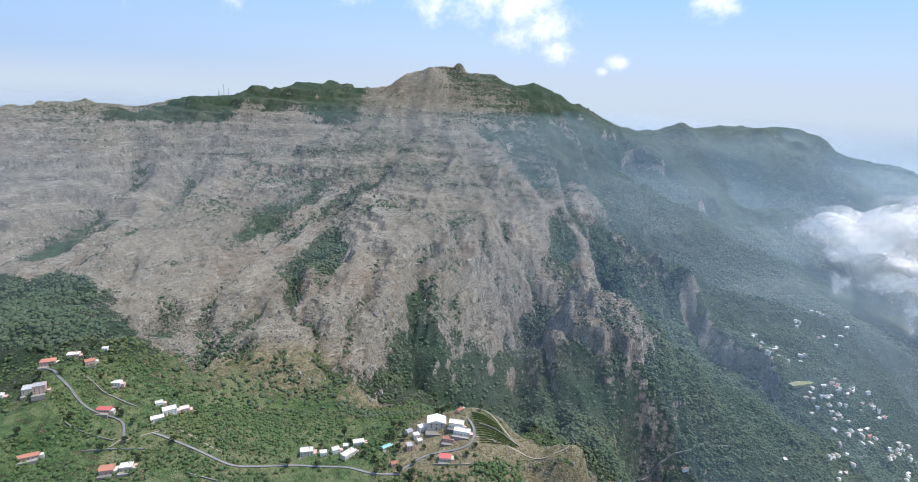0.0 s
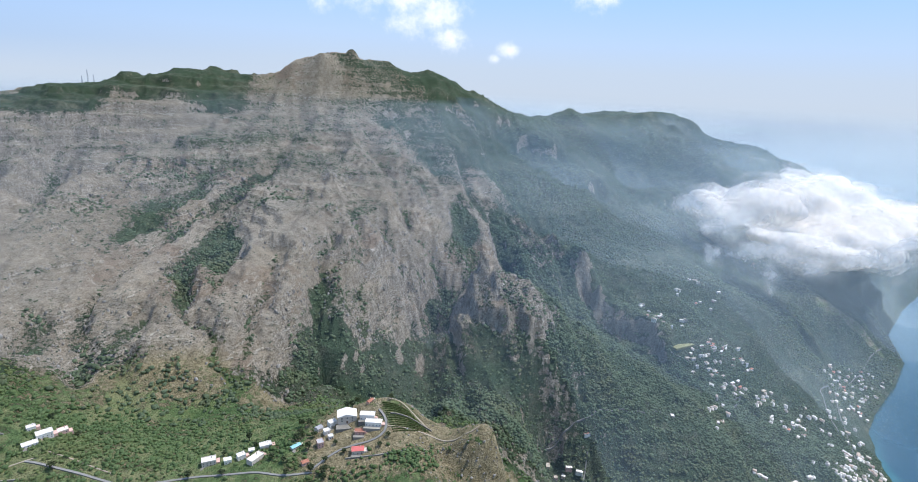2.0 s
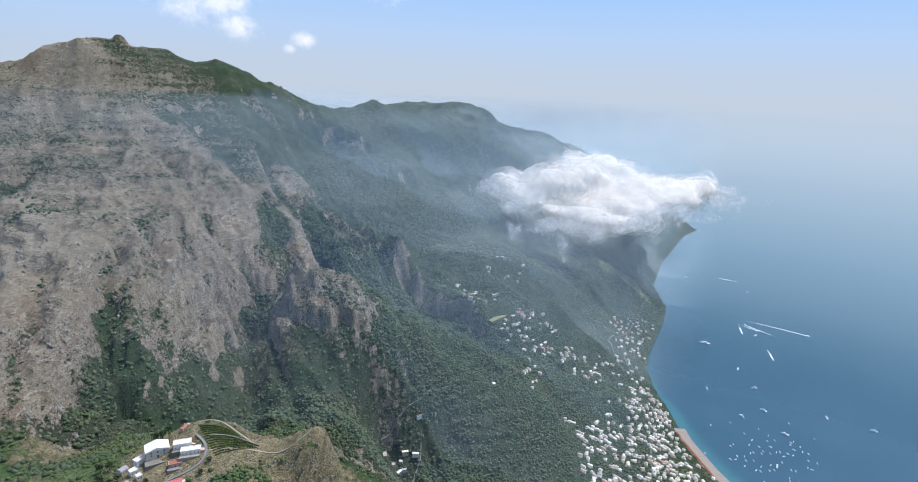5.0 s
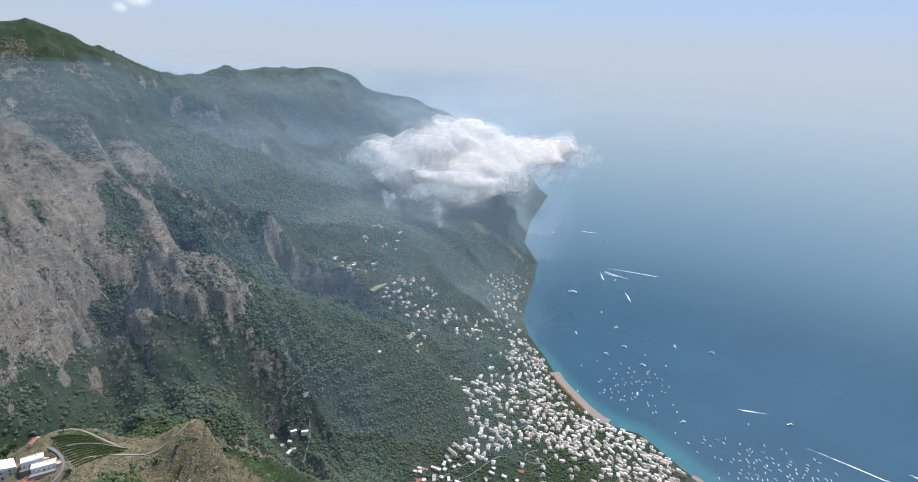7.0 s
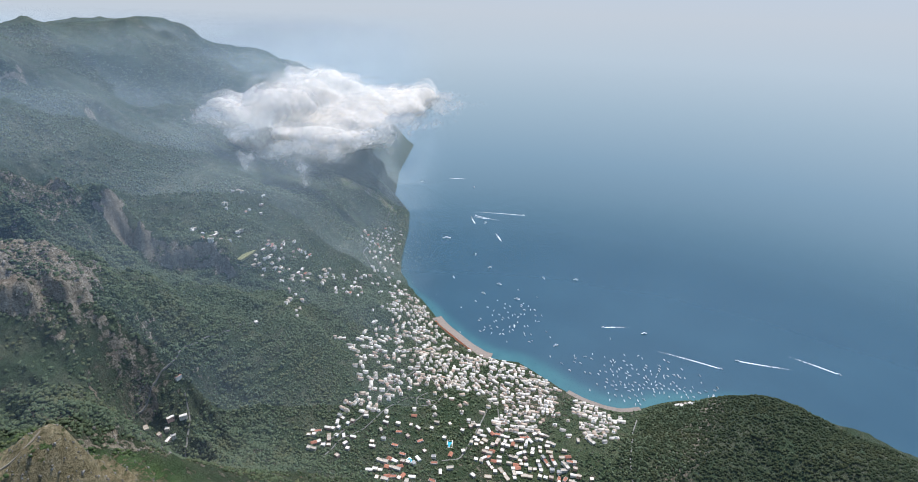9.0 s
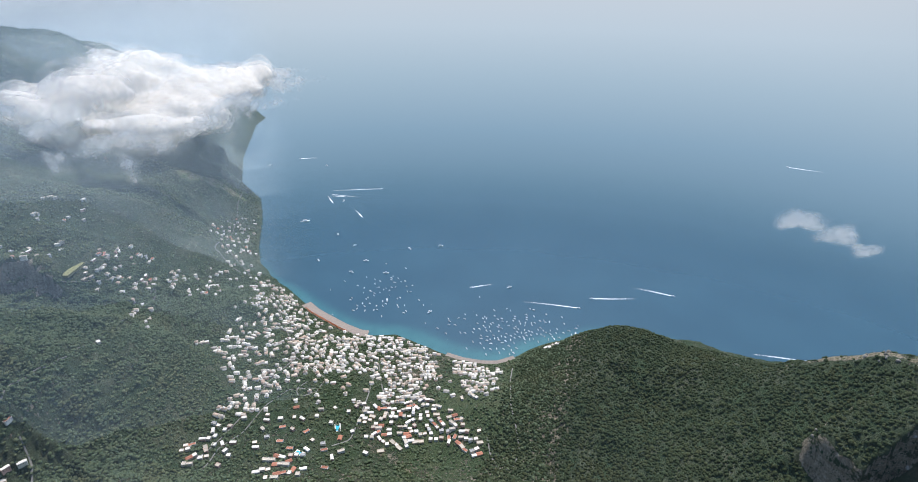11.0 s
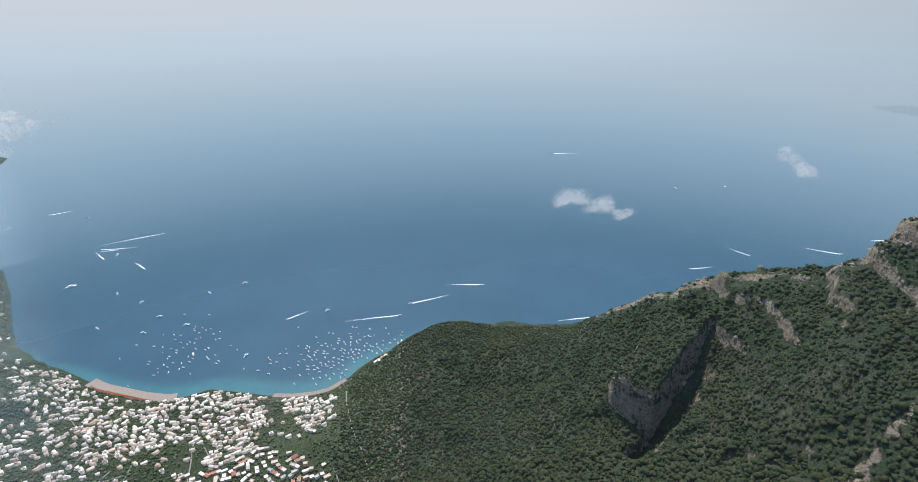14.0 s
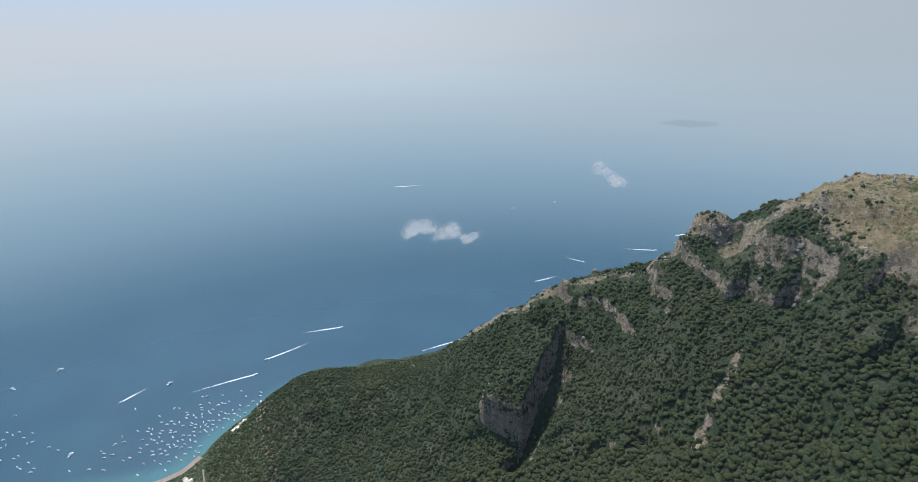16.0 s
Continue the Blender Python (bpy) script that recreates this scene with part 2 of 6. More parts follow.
# ---- the lie of the land: crests, spurs, gullies, feet of slopes and the shore, as lines of x, y, z ----
PLAN = {
    "faito_crest": [(-1598, 1922, 1009), (-1496, 2065, 1028), (-1369, 2210, 1035), (-1342, 2343, 1015), (-1327, 2691, 1043), (-1200, 2858, 1064), (-946, 2900, 1102), (-861, 2822, 1142), (-658, 2824, 1163), (-564, 2794, 1134), (-417, 2769, 1163)],
    "main_crest": [(-301, 2734, 1216), (-174, 2694, 1266), (-84, 2759, 1233), (-38, 2800, 1264), (79, 2849, 1227), (139, 2897, 1248), (265, 2938, 1189), (348, 2980, 1222), (506, 3008, 1150), (642, 3033, 1090), (835, 3141, 1022), (988, 3253, 984), (1171, 3351, 1004), (1303, 3409, 1034), (1459, 3455, 1001)],
    "headland_crest": [(1585, 3564, 999), (1773, 3585, 1011), (2001, 3579, 1031), (2189, 3526, 1010), (2265, 3477, 933), (2330, 3374, 848), (2560, 3138, 778), (2624, 2952, 653), (2644, 2729, 519)],
    "faito_cliff_top": [(-1543, 1838, 929), (-1360, 2002, 925), (-1129, 2174, 927), (-911, 2328, 957), (-700, 2452, 1022), (-515, 2548, 1028)],
    "faito_cliff_foot": [(-1394, 1597, 639), (-1259, 1706, 616), (-1128, 1889, 684), (-1010, 2044, 764), (-817, 2257, 855), (-500, 2470, 943)],
    "faito_apron": [(-1196, 1345, 590), (-1068, 1386, 612)],
    "peak_wall_foot": [(-405, 2528, 977), (-251, 2568, 1008), (-13, 2600, 1063)],
    "left_shoulder": [(-461, 2406, 967), (-704, 2132, 879), (-829, 1709, 787), (-885, 1475, 749), (-908, 1284, 720), (-847, 1168, 695), (-668, 1001, 671), (-505, 832, 670)],
    "centre_spur": [(-66, 2579, 1048), (-148, 1984, 881), (-165, 1583, 795), (-211, 1335, 741), (-231, 1138, 690), (-202, 992, 650), (-186, 916, 630)],
    "centre_gully": [(-292, 2031, 868), (-423, 1716, 772), (-488, 1451, 709), (-538, 1253, 674), (-527, 1070, 648), (-441, 873, 651)],
    "lower_left_spur": [(-713, 1328, 732), (-482, 1118, 685), (-391, 945, 663), (-318, 831, 648)],
    "mid_rib": [(126, 1890, 826), (61, 1504, 722), (1, 1305, 668), (-23, 1182, 626)],
    "east_ridge": [(156, 2595, 952), (263, 2526, 897), (398, 2397, 803), (514, 2211, 680), (624, 2047, 595), (724, 1929, 567), (812, 1817, 544), (837, 1728, 473), (886, 1658, 402), (969, 1564, 408)],
    "east_foot": [(641, 1466, 425), (740, 1475, 359), (865, 1405, 340), (638, 1246, 408)],
    "wall_foot": [(810, 1763, 365), (884, 1623, 339), (972, 1529, 331)],
    "pinnacle": [(312, 1355, 671), (372, 1293, 622), (423, 1240, 562), (489, 1194, 449), (584, 1172, 371)],
    "pinnacle_foot": [(258, 1468, 515), (212, 1384, 444), (174, 1228, 427), (248, 1164, 461), (323, 1125, 459), (583, 1533, 503), (614, 1369, 474)],
    "forest_foot": [(-67, 1061, 624), (-85, 1006, 545), (-13, 1030, 521), (-166, 925, 576), (-268, 828, 613), (-388, 768, 655), (-470, 756, 693), (-658, 907, 714), (-764, 926, 734), (-736, 817, 749)],
    "gorge": [(104, 1075, 478), (225, 1015, 460), (329, 976, 438), (540, 1172, 385), (605, 1139, 332)],
    "saddle": [(-599, 749, 700), (-648, 695, 680), (-386, 680, 690), (-558, 580, 655), (-413, 584, 660), (-283, 626, 665), (-129, 630, 675), (-22, 663, 690), (-117, 750, 655)],
    "nose": [(-5, 647, 688), (25, 700, 718), (50, 688, 718), (82, 660, 696), (106, 641, 680), (141, 624, 695), (164, 614, 716)],
    "positano_slope": [(563, 1183, 323), (863, 1232, 270), (640, 1107, 215), (477, 1118, 215), (391, 1066, 330), (1248, 1436, 225), (1335, 1347, 180), (1186, 1514, 345), (1051, 1533, 352), (1233, 1500, 300), (1470, 1334, 95), (1336, 1109, 65)],
    "town_bowl": [(456, 1008, 190), (640, 844, 150), (705, 718, 150), (986, 891, 130), (1222, 944, 100), (1351, 1178, 140), (1340, 1430, 190), (1669, 1551, 110), (1075, 1143, 125), (1003, 1138, 230), (985, 477, 75), (963, 628, 110), (1240, 576, 45), (1172, 396, 75), (1134, 298, 95), (1248, 257, 90)],
    "nocelle": [(1107, 1732, 430), (1973, 2414, 330), (1375, 1882, 420), (2293, 2022, 130), (2069, 2030, 240), (2053, 1856, 90), (1527, 1746, 330)],
    "far_flank": [(759, 2799, 848), (1022, 2445, 634), (764, 2201, 533), (1173, 2208, 456), (1270, 1848, 400), (940, 1833, 382), (1519, 2930, 667), (2109, 2856, 525), (2087, 2492, 289), (2666, 2419, 313)],
    "coast": [(5045, 3377, 0), (3996, 3027, 0), (3173, 2548, 0), (2732, 2239, 0), (2508, 1942, 0), (2257, 1752, 0), (1960, 1563, 0), (1828, 1463, 0), (1680, 1233, 0), (1551, 1032, 0), (1494, 880, 0), (1468, 789, 0), (1510, 681, 0), (1471, 539, 0), (1447, 406, 0), (1460, 295, 0), (1519, 236, 0), (1592, 184, 0), (1661, 75, 0)],
    "hill_crest": [(1573, 151, 15), (1583, 74, 60), (1479, -40, 191), (1416, -104, 232), (1386, -198, 218), (1348, -295, 233), (1254, -443, 298), (1202, -495, 388), (1136, -568, 465), (1037, -662, 563), (967, -761, 600), (870, -841, 654), (831, -866, 734), (784, -882, 741), (748, -873, 712), (701, -887, 767), (682, -926, 828), (642, -990, 852), (612, -1032, 875), (565, -1093, 878)],
    "hill_face": [(671, -686, 585), (570, -772, 665), (464, -817, 724), (854, -627, 438), (622, -593, 442), (389, -688, 593), (290, -692, 670), (928, -448, 352), (854, -439, 299), (1119, -216, 221), (1160, -30, 184), (931, -233, 231), (635, -837, 713), (536, -868, 758), (454, -891, 806)],
    "road_slope": [(990, 138, 89), (983, -60, 156), (1313, 215, 53), (872, -179, 215), (962, 309, 61), (1117, 280, 110)],
    "sea_bed": [(1750, 1300, -40), (1600, 800, -35), (1560, 420, -30), (1750, 250, -40), (2100, 1500, -60), (2700, 1800, -70), (3700, 2250, -70), (4500, 2600, -80), (2600, 300, -90), (1900, -300, -70), (1700, -700, -60), (1450, -1150, -50), (1200, -1600, -50)],
    "back_country": [(0, 60, 520), (-500, 100, 600), (-900, 400, 640), (-1200, 900, 640), (-1600, 1300, 700), (-900, -500, 700), (-300, -900, 760), (200, -1500, 600), (700, -1500, 150), (350, 250, 330), (500, -200, 330), (200, -450, 600), (-1900, 2400, 900), (-1300, 3300, 850), (-300, 3300, 900), (900, 3600, 800), (2000, 4000, 800), (3500, 3300, 500), (4300, 3500, 250)],
    "crag_gully": [(215, 1480, 560), (185, 1330, 520), (165, 1220, 470), (160, 1120, 440)],
}


def hashed(i, j, seed):
    h = (i * 374761393 + j * 668265263 + seed * 144665) & 0xFFFFFFFF
    h = ((h ^ (h >> 13)) * 1274126177) & 0xFFFFFFFF
    return ((h ^ (h >> 16)) & 0xFFFF) / 65535.0


def value_noise(x, y, seed=0):
    """Smooth noise, 0 to 1, for arrays."""
    i, j = np.floor(x).astype(np.int64), np.floor(y).astype(np.int64)
    u, v = x - i, y - j
    u, v = u * u * u * (u * (6 * u - 15) + 10), v * v * v * (v * (6 * v - 15) + 10)
    a, b, c, d = hashed(i, j, seed), hashed(i + 1, j, seed), hashed(i, j + 1, seed), hashed(i + 1, j + 1, seed)
    return (a * (1 - u) + b * u) * (1 - v) + (c * (1 - u) + d * u) * v


def fbm(x, y, size, octaves=4, seed=0, ridged=False, gain=0.5):
    """Layered noise about 0, about -0.5 to 0.5; ridged: sharp crests."""
    out, amp, total = 0.0, 1.0, 0.0
    for k in range(octaves):
        c, s = math.cos(0.6 * k + 0.3), math.sin(0.6 * k + 0.3)
        n = value_noise((c * x - s * y) / size + 17.3 * k, (s * x + c * y) / size - 9.1 * k, seed + k)
        out, total = out + amp * ((1 - abs(2 * n - 1)) if ridged else n), total + amp
        amp, size = amp * gain, size * 0.5
    return out / total - 0.5


def smooth(a, b, v):
    f = np.clip((v - a) / (b - a), 0, 1)
    return f * f * (3 - 2 * f)


def along(line, step):
    """Points along a line of the plan, every step metres."""
    out = [line[0]]
    for a, b in zip(line, line[1:]):
        n = max(1, int(math.dist(a[:2], b[:2]) / step))
        out += [tuple(p + (q - p) * (k + 1) / n for p, q in zip(a, b)) for k in range(n)]
    return out


SCATTERED = ("saddle", "positano_slope", "town_bowl", "nocelle", "far_flank", "hill_face", "road_slope", "sea_bed", "back_country", "forest_foot", "gorge", "pinnacle_foot", "east_foot")
known = np.array([q for n, line in PLAN.items() if n not in ("crag_gully",) for q in (line if n in SCATTERED else along(line, 70.0))], float)
_, first = np.unique(known[:, :2].round(-1), axis=0, return_index=True)
known = known[first]
gaps = np.hypot(*(known[:, None, :2] - known[None, :, :2]).transpose(2, 0, 1))
weights = np.linalg.solve(gaps + np.eye(len(known)) * -4.0, known[:, 2])


def near_line(x, y, name):
    """Distance to a line of the plan."""
    line, d = PLAN[name], np.full(np.shape(x), 1e9)
    for (ax, ay, _), (bx, by, _) in zip(line, line[1:]):
        ex, ey = bx - ax, by - ay
        f = np.clip(((x - ax) * ex + (y - ay) * ey) / (ex * ex + ey * ey), 0, 1)
        d = np.minimum(d, np.hypot(x - ax - f * ex, y - ay - f * ey))
    return d


def bare_height(x, y):
    out = np.zeros(len(x))
    for k in range(0, len(x), 20000):
        out[k:k + 20000] = np.hypot(x[k:k + 20000, None] - known[:, 0], y[k:k + 20000, None] - known[:, 1]) @ weights
    return out


def peak(x, y, at, height, radius, sharp=1.5):
    d = np.hypot(x - at[0], y - at[1]) / radius
    return height * np.exp(-d ** sharp)


def furrow(x, y, name, depth, width):
    """A gully cut along a line of the plan, narrowing to its ends."""
    return -depth * np.exp(-(near_line(x, y, name) / width) ** 2)


def ledges(h, phase, step, lo, hi):
    """Steps the slope into bands of cliff and shelf: the change of height."""
    s = (h + phase) / step
    f = s - np.floor(s)
    return step * (smooth(lo, hi, f) - f)


def ribs(x, y):
    """The run of spurs (high) and gullies (low) down the front of the mountain."""
    warp = 70 * fbm(x, y, 320, 3, 71)
    return fbm((x + warp) * 2.4, y * 0.8 + warp, 400, 4, 3, True, 0.5)


# ravines down the mountain front: depth, width, and their line in the plan
RAVINES = [
    (30, 24, [(-77, 1436), (-99, 1287), (-106, 1183), (-88, 1093), (-61, 1030)]),
    (22, 20, [(-404, 1281), (-324, 1052), (-262, 961), (-225, 896)]),
    (20, 20, [(-206, 1305), (-223, 1099), (-208, 968)]),
    (26, 22, [(61, 1576), (113, 1466), (148, 1408), (179, 1405)]),
    (34, 34, [(19, 2357), (122, 1835), (169, 1590), (215, 1555), (249, 1487)]),
    (26, 36, [(-238, 2448), (-305, 2046), (-361, 1782), (-398, 1638)]),
    (20, 44, [(-464, 2560), (-438, 2166), (-477, 1948), (-568, 1707), (-606, 1511)]),
    (44, 46, [(-1055, 2162), (-1043, 2073), (-893, 1652), (-873, 1353), (-911, 1186)]),
    (30, 34, [(-1253, 2114), (-1199, 2042), (-1203, 1890), (-1297, 1747)]),
    (22, 18, [(-383, 930), (-380, 862), (-344, 763)]),
    (34, 36, [(447, 2470), (450, 2103), (474, 1907), (470, 1609)]),
    (40, 32, [(495, 1794), (465, 1560), (470, 1400)]),
    (20, 16, [(217, 1261), (242, 1164), (243, 1044)]),
    (34, 26, [(728, 1821), (674, 1507)])]


def off_line(x, y, line):
    """Distance to a line of x, y."""
    d = np.full(np.shape(x), 1e9)
    for (ax, ay), (bx, by) in zip(line, line[1:]):
        ex, ey = bx - ax, by - ay
        f = np.clip(((x - ax) * ex + (y - ay) * ey) / (ex * ex + ey * ey), 0, 1)
        d = np.minimum(d, np.hypot(x - ax - f * ex, y - ay - f * ey))
    return d


def ravines(x, y):
    """How deep the ravines cut there, as a share of 1 and in metres; their banks stand a little proud."""
    share, cut = np.zeros(len(x)), np.zeros(len(x))
    at = np.where((y > 740) & (y < 2700) & (x > -1450) & (x < 900))[0]
    if len(at):
        u, v = x[at], y[at]
        wx, wy = u + 44 * fbm(u, v, 70, 3, 201), v + 44 * fbm(u, v, 70, 3, 203)
        for depth, width, line in RAVINES:
            d = off_line(wx, wy, line) / width
            g = np.exp(-np.abs(d) ** 1.4)
            share[at] = np.maximum(share[at], g)
            cut[at] += depth * (0.42 * np.exp(-(d - 2.3) ** 2) - g)
    return share, cut


def pale_side(x, y):
    """1 on the far scrub slopes past the ridge, 0 on the near mountain."""
    edge = np.interp(y, [900, 1560, 2050, 2600, 2900], [1500, 1150, 560, 120, -160]) + 260 * fbm(x, y, 330, 3, 55)
    return smooth(-60, 260, x - edge) * smooth(1250, 1900, y)


def height(x, y):
    """The ground's height, with its ribs, gullies and ledges."""
    x, y = np.asarray(x, float).ravel(), np.asarray(y, float).ravel()
    h = bare_height(x, y)
    calm = np.maximum(np.maximum(1 - smooth(250, 420, np.hypot(x + 200, (y - 660) * 1.3)), 1 - smooth(450, 700, np.hypot(x - 1200, y - 620))), 1 - smooth(60, 130, np.hypot(x - 1100, y - 1520)))
    up = smooth(5, 120, h)
    hill = smooth(100, -150, y) * smooth(100, 400, x)
    front = smooth(800, 1000, y) * smooth(900, 500, x - 0.2 * (y - 1000))
    far = (1 - front) * (1 - hill)
    rough = up * (1 - 0.9 * calm) * (1 - 0.75 * np.exp(-(np.minimum(near_line(x, y, "main_crest"), near_line(x, y, "headland_crest")) / 70) ** 2))
    warp = 60 * fbm(x, y, 300, 2, 71)
    low = front * smooth(800, 660, h)
    h = h + rough * (front * (70 + 30 * low) * ribs(x, y) + low * 26 * fbm(x * 2.2, y, 150, 3, 97, True) + far * (130 * fbm(x + warp, y, 460, 4, 5, True, 0.45)) + hill * (34 * fbm(x + warp, y - warp, 190, 4, 7, True) + 15 * smooth(20, 110, near_line(x, y, "hill_crest")) * fbm(x - warp, y + warp, 75, 3, 8, True)))
    h = h + rough * (1 - 0.65 * pale_side(x, y)) * (13 * fbm(x, y, 95, 4, 11, True, 0.55) + 3 * fbm(x, y, 24, 2, 23)) + rough * pale_side(x, y) * 34 * fbm(x, y, 170, 4, 15, True, 0.55)
    h = h + rough * (furrow(x, y, "centre_gully", 24, 30) + furrow(x, y, "crag_gully", 14, 34))
    faito = smooth(-350, -620, x) * smooth(1400, 1700, y)
    h = h + rough * faito * ledges(h, 40 * fbm(x, y, 300, 3, 53) + 14 * fbm(x, y, 50, 2, 54), 52.0, 0.36, 0.66) * 0.7 * smooth(70, 260, near_line(x, y, "faito_crest"))
    jag = 16 * fbm(x, y, 40, 3, 33) + 9 * fbm(x, y, 13, 2, 34, True)
    # the wooded buttress below the crest, ending in a cliff, and the dark cleft beside it
    s, c = (x - 893) * 0.518 - (y + 447) * 0.855 + jag, (x - 893) * -0.855 - (y + 447) * 0.518 + jag
    h = h + 50 * smooth(-6, 9, s) * (1 - 0.75 * smooth(40, 230, s)) * smooth(260, 200, s) * smooth(-80, -55, c) * smooth(52, 38, c) - 24 * smooth(-80, -20, s) * smooth(6, -6, s) * smooth(-70, -40, c) * smooth(60, 40, c)
    h = h - 62 * smooth(-100, -30, s) * smooth(215, 120, s) * smooth(36, 50, c) * smooth(115, 68, c)
    h = h + peak(x, y, (312, 1352), 30, 40) + peak(x, y, (-38, 2800), 26, 30, 4) + peak(x, y, (822, -872), 34, 54, 2.2) + peak(x, y, (655, -858), 24, 46, 2.5) - peak(x, y, (560, -845), 24, 30, 4) + peak(x, y, (1037, -662), 16, 30, 2.2)
    bands = fbm(x, y, 260, 3, 51)
    crags = smooth(110, 50, near_line(x, y, "pinnacle")) * smooth(480, 560, h) + smooth(210, 120, np.hypot(x - 110, y - 1330)) + smooth(70, 20, near_line(x, y, "east_ridge")) * 0.6
    crags = np.clip(crags + front * smooth(0.02, 0.14, fbm(x, y, 350, 2, 61)) * 0.5, 0, 1) * smooth(430, 560, h)
    h = h + rough * (1 - hill) * (1 - crags) * (1 - 0.8 * low) * smooth(0.45, 0.1, pale_side(x, y)) * (0.35 + 0.65 * smooth(-0.2, 0.15, bands)) * ledges(h, 0.06 * x + 30 * bands + 16 * fbm(x, y, 45, 2, 87), 26.0, 0.25, 0.75) * 0.9
    h = h + rough * crags * (ledges(h, 130 * bands + 40 * fbm(x, y, 60, 2, 81), 80.0, 0.30, 0.75) * 0.5 + 30 * fbm(x * 1.4, y * 0.7, 48, 3, 83, True))
    h = h + rough * pale_side(x, y) * smooth(60, 320, near_line(x, y, "headland_crest")) * smooth(0, 300, near_line(x, y, "main_crest")) * smooth(-0.05, 0.15, fbm(x, y, 500, 2, 95)) * ledges(h, 300 * bands + 60 * fbm(x, y, 90, 2, 93), 150.0, 0.32, 0.70) * 0.75
    share, cut = ravines(x, y)
    h = h + rough * cut
    front_beds = rough * front * (1 - 0.6 * crags) * (1 - 0.7 * pale_side(x, y))
    h = h + front_beds * smooth(-0.3, 0.2, fbm(x, y, 180, 2, 207)) * ledges(h, 0.05 * x + 18 * fbm(x, y, 140, 3, 209), 12.0, 0.28, 0.72) * 0.85
    h = h + rough * front * smooth(760, 620, h) * smooth(420, 540, h) * (13 * fbm(x * 1.6, y * 0.6, 34, 3, 211, True, 0.6) + 5 * fbm(x, y, 14, 2, 213, True))
    rim = near_line(x, y, "nose")
    h = h - 34 * smooth(20, 42, rim + 12 * fbm(x, y, 30, 2, 39)) * smooth(150, 80, rim) * smooth(70, 130, x)
    knoll = np.hypot(x - 163, y - 612)
    h = h + 9 * smooth(24, 4, knoll + 10 * fbm(x, y, 16, 2, 41)) - 26 * smooth(6, 24, x - 172 + 0.3 * (y - 612) + 8 * fbm(x, y, 20, 2, 43)) * smooth(70, 30, knoll)
    # the rock wall below the upper village
    turn, far_off = np.degrees(np.arctan2(-x, y)), np.hypot(x, y)
    e = far_off - np.interp(-turn, [24.0, 26.0, 28.0, 31.8, 33.5], [1965, 1905, 1872, 1828, 1812]) + 46 * fbm(x, y, 75, 4, 37, True, 0.6)
    h = h + (27 * smooth(-26, 14, e) * smooth(160, 30, e) - 20 * smooth(16, -20, e) * smooth(-140, -40, e)) * smooth(22.5, 24.0, -turn) * smooth(34.6, 32.8, -turn)
    # pale crags standing out of the upper wood: each a knoll that breaks off on the side towards the valley
    for cx, cy, wide, drop in ((640, -862, 36, 40), (440, -905, 42, 46), (1010, -668, 34, 30), (560, -866, 30, 26), (392, -838, 20, 26), (672, -560, 26, 20), (770, -548, 22, 20)):
        u, v = x - cx + 0.4 * jag, y - cy + jag
        h = h + drop * smooth(wide, 0.55 * wide, np.abs(u)) * (0.12 * smooth(14, -6, v) * smooth(-90, -20, v) - 0.75 * smooth(-6, 12, v) * smooth(90, 35, v))
    tall = hill * smooth(130, 60, near_line(x, y, "hill_crest") - 60) * smooth(420, 560, h)
    h = h + rough * tall * (ledges(h, 110 * bands + 20 + 40 * fbm(x, y, 50, 2, 89), 70.0, 0.42, 0.66) * 0.45 + 14 * fbm(x, y, 40, 2, 91, True))
    return h


# ---- ground: one sheet, finer where its crags stand nearest ----
STEP = 9.0
xs, ys = np.arange(-2150, 4700, STEP), np.arange(-1750, 3900, STEP)
gx, gy = np.meshgrid(xs, ys)
gz = height(gx, gy).reshape(gx.shape)


def fine_block(x0, x1, y0, y1):
    """Half-step grid over a stretch of the coarse one, stitched to it along its rim: first and last column and row, and x, y, z."""
    i0, i1, j0, j1 = (int((v - o) / STEP) for v, o in ((x0, xs[0]), (x1, xs[0]), (y0, ys[0]), (y1, ys[0])))
    x, y = np.meshgrid(np.arange(2 * (i1 - i0) + 1) * STEP / 2 + xs[i0], np.arange(2 * (j1 - j0) + 1) * STEP / 2 + ys[j0])
    z = height(x, y).reshape(x.shape)
    z[::2, ::2] = gz[j0:j1 + 1, i0:i1 + 1]
    for row in (0, -1):
        z[row, 1::2] = 0.5 * (z[row, :-1:2] + z[row, 2::2])
        z[1::2, row] = 0.5 * (z[:-1:2, row] + z[2::2, row])
    return i0, i1, j0, j1, x, y, z


FINE = [fine_block(-1010, 1000, 830, 2100), fine_block(250, 1260, -1080, 60)]


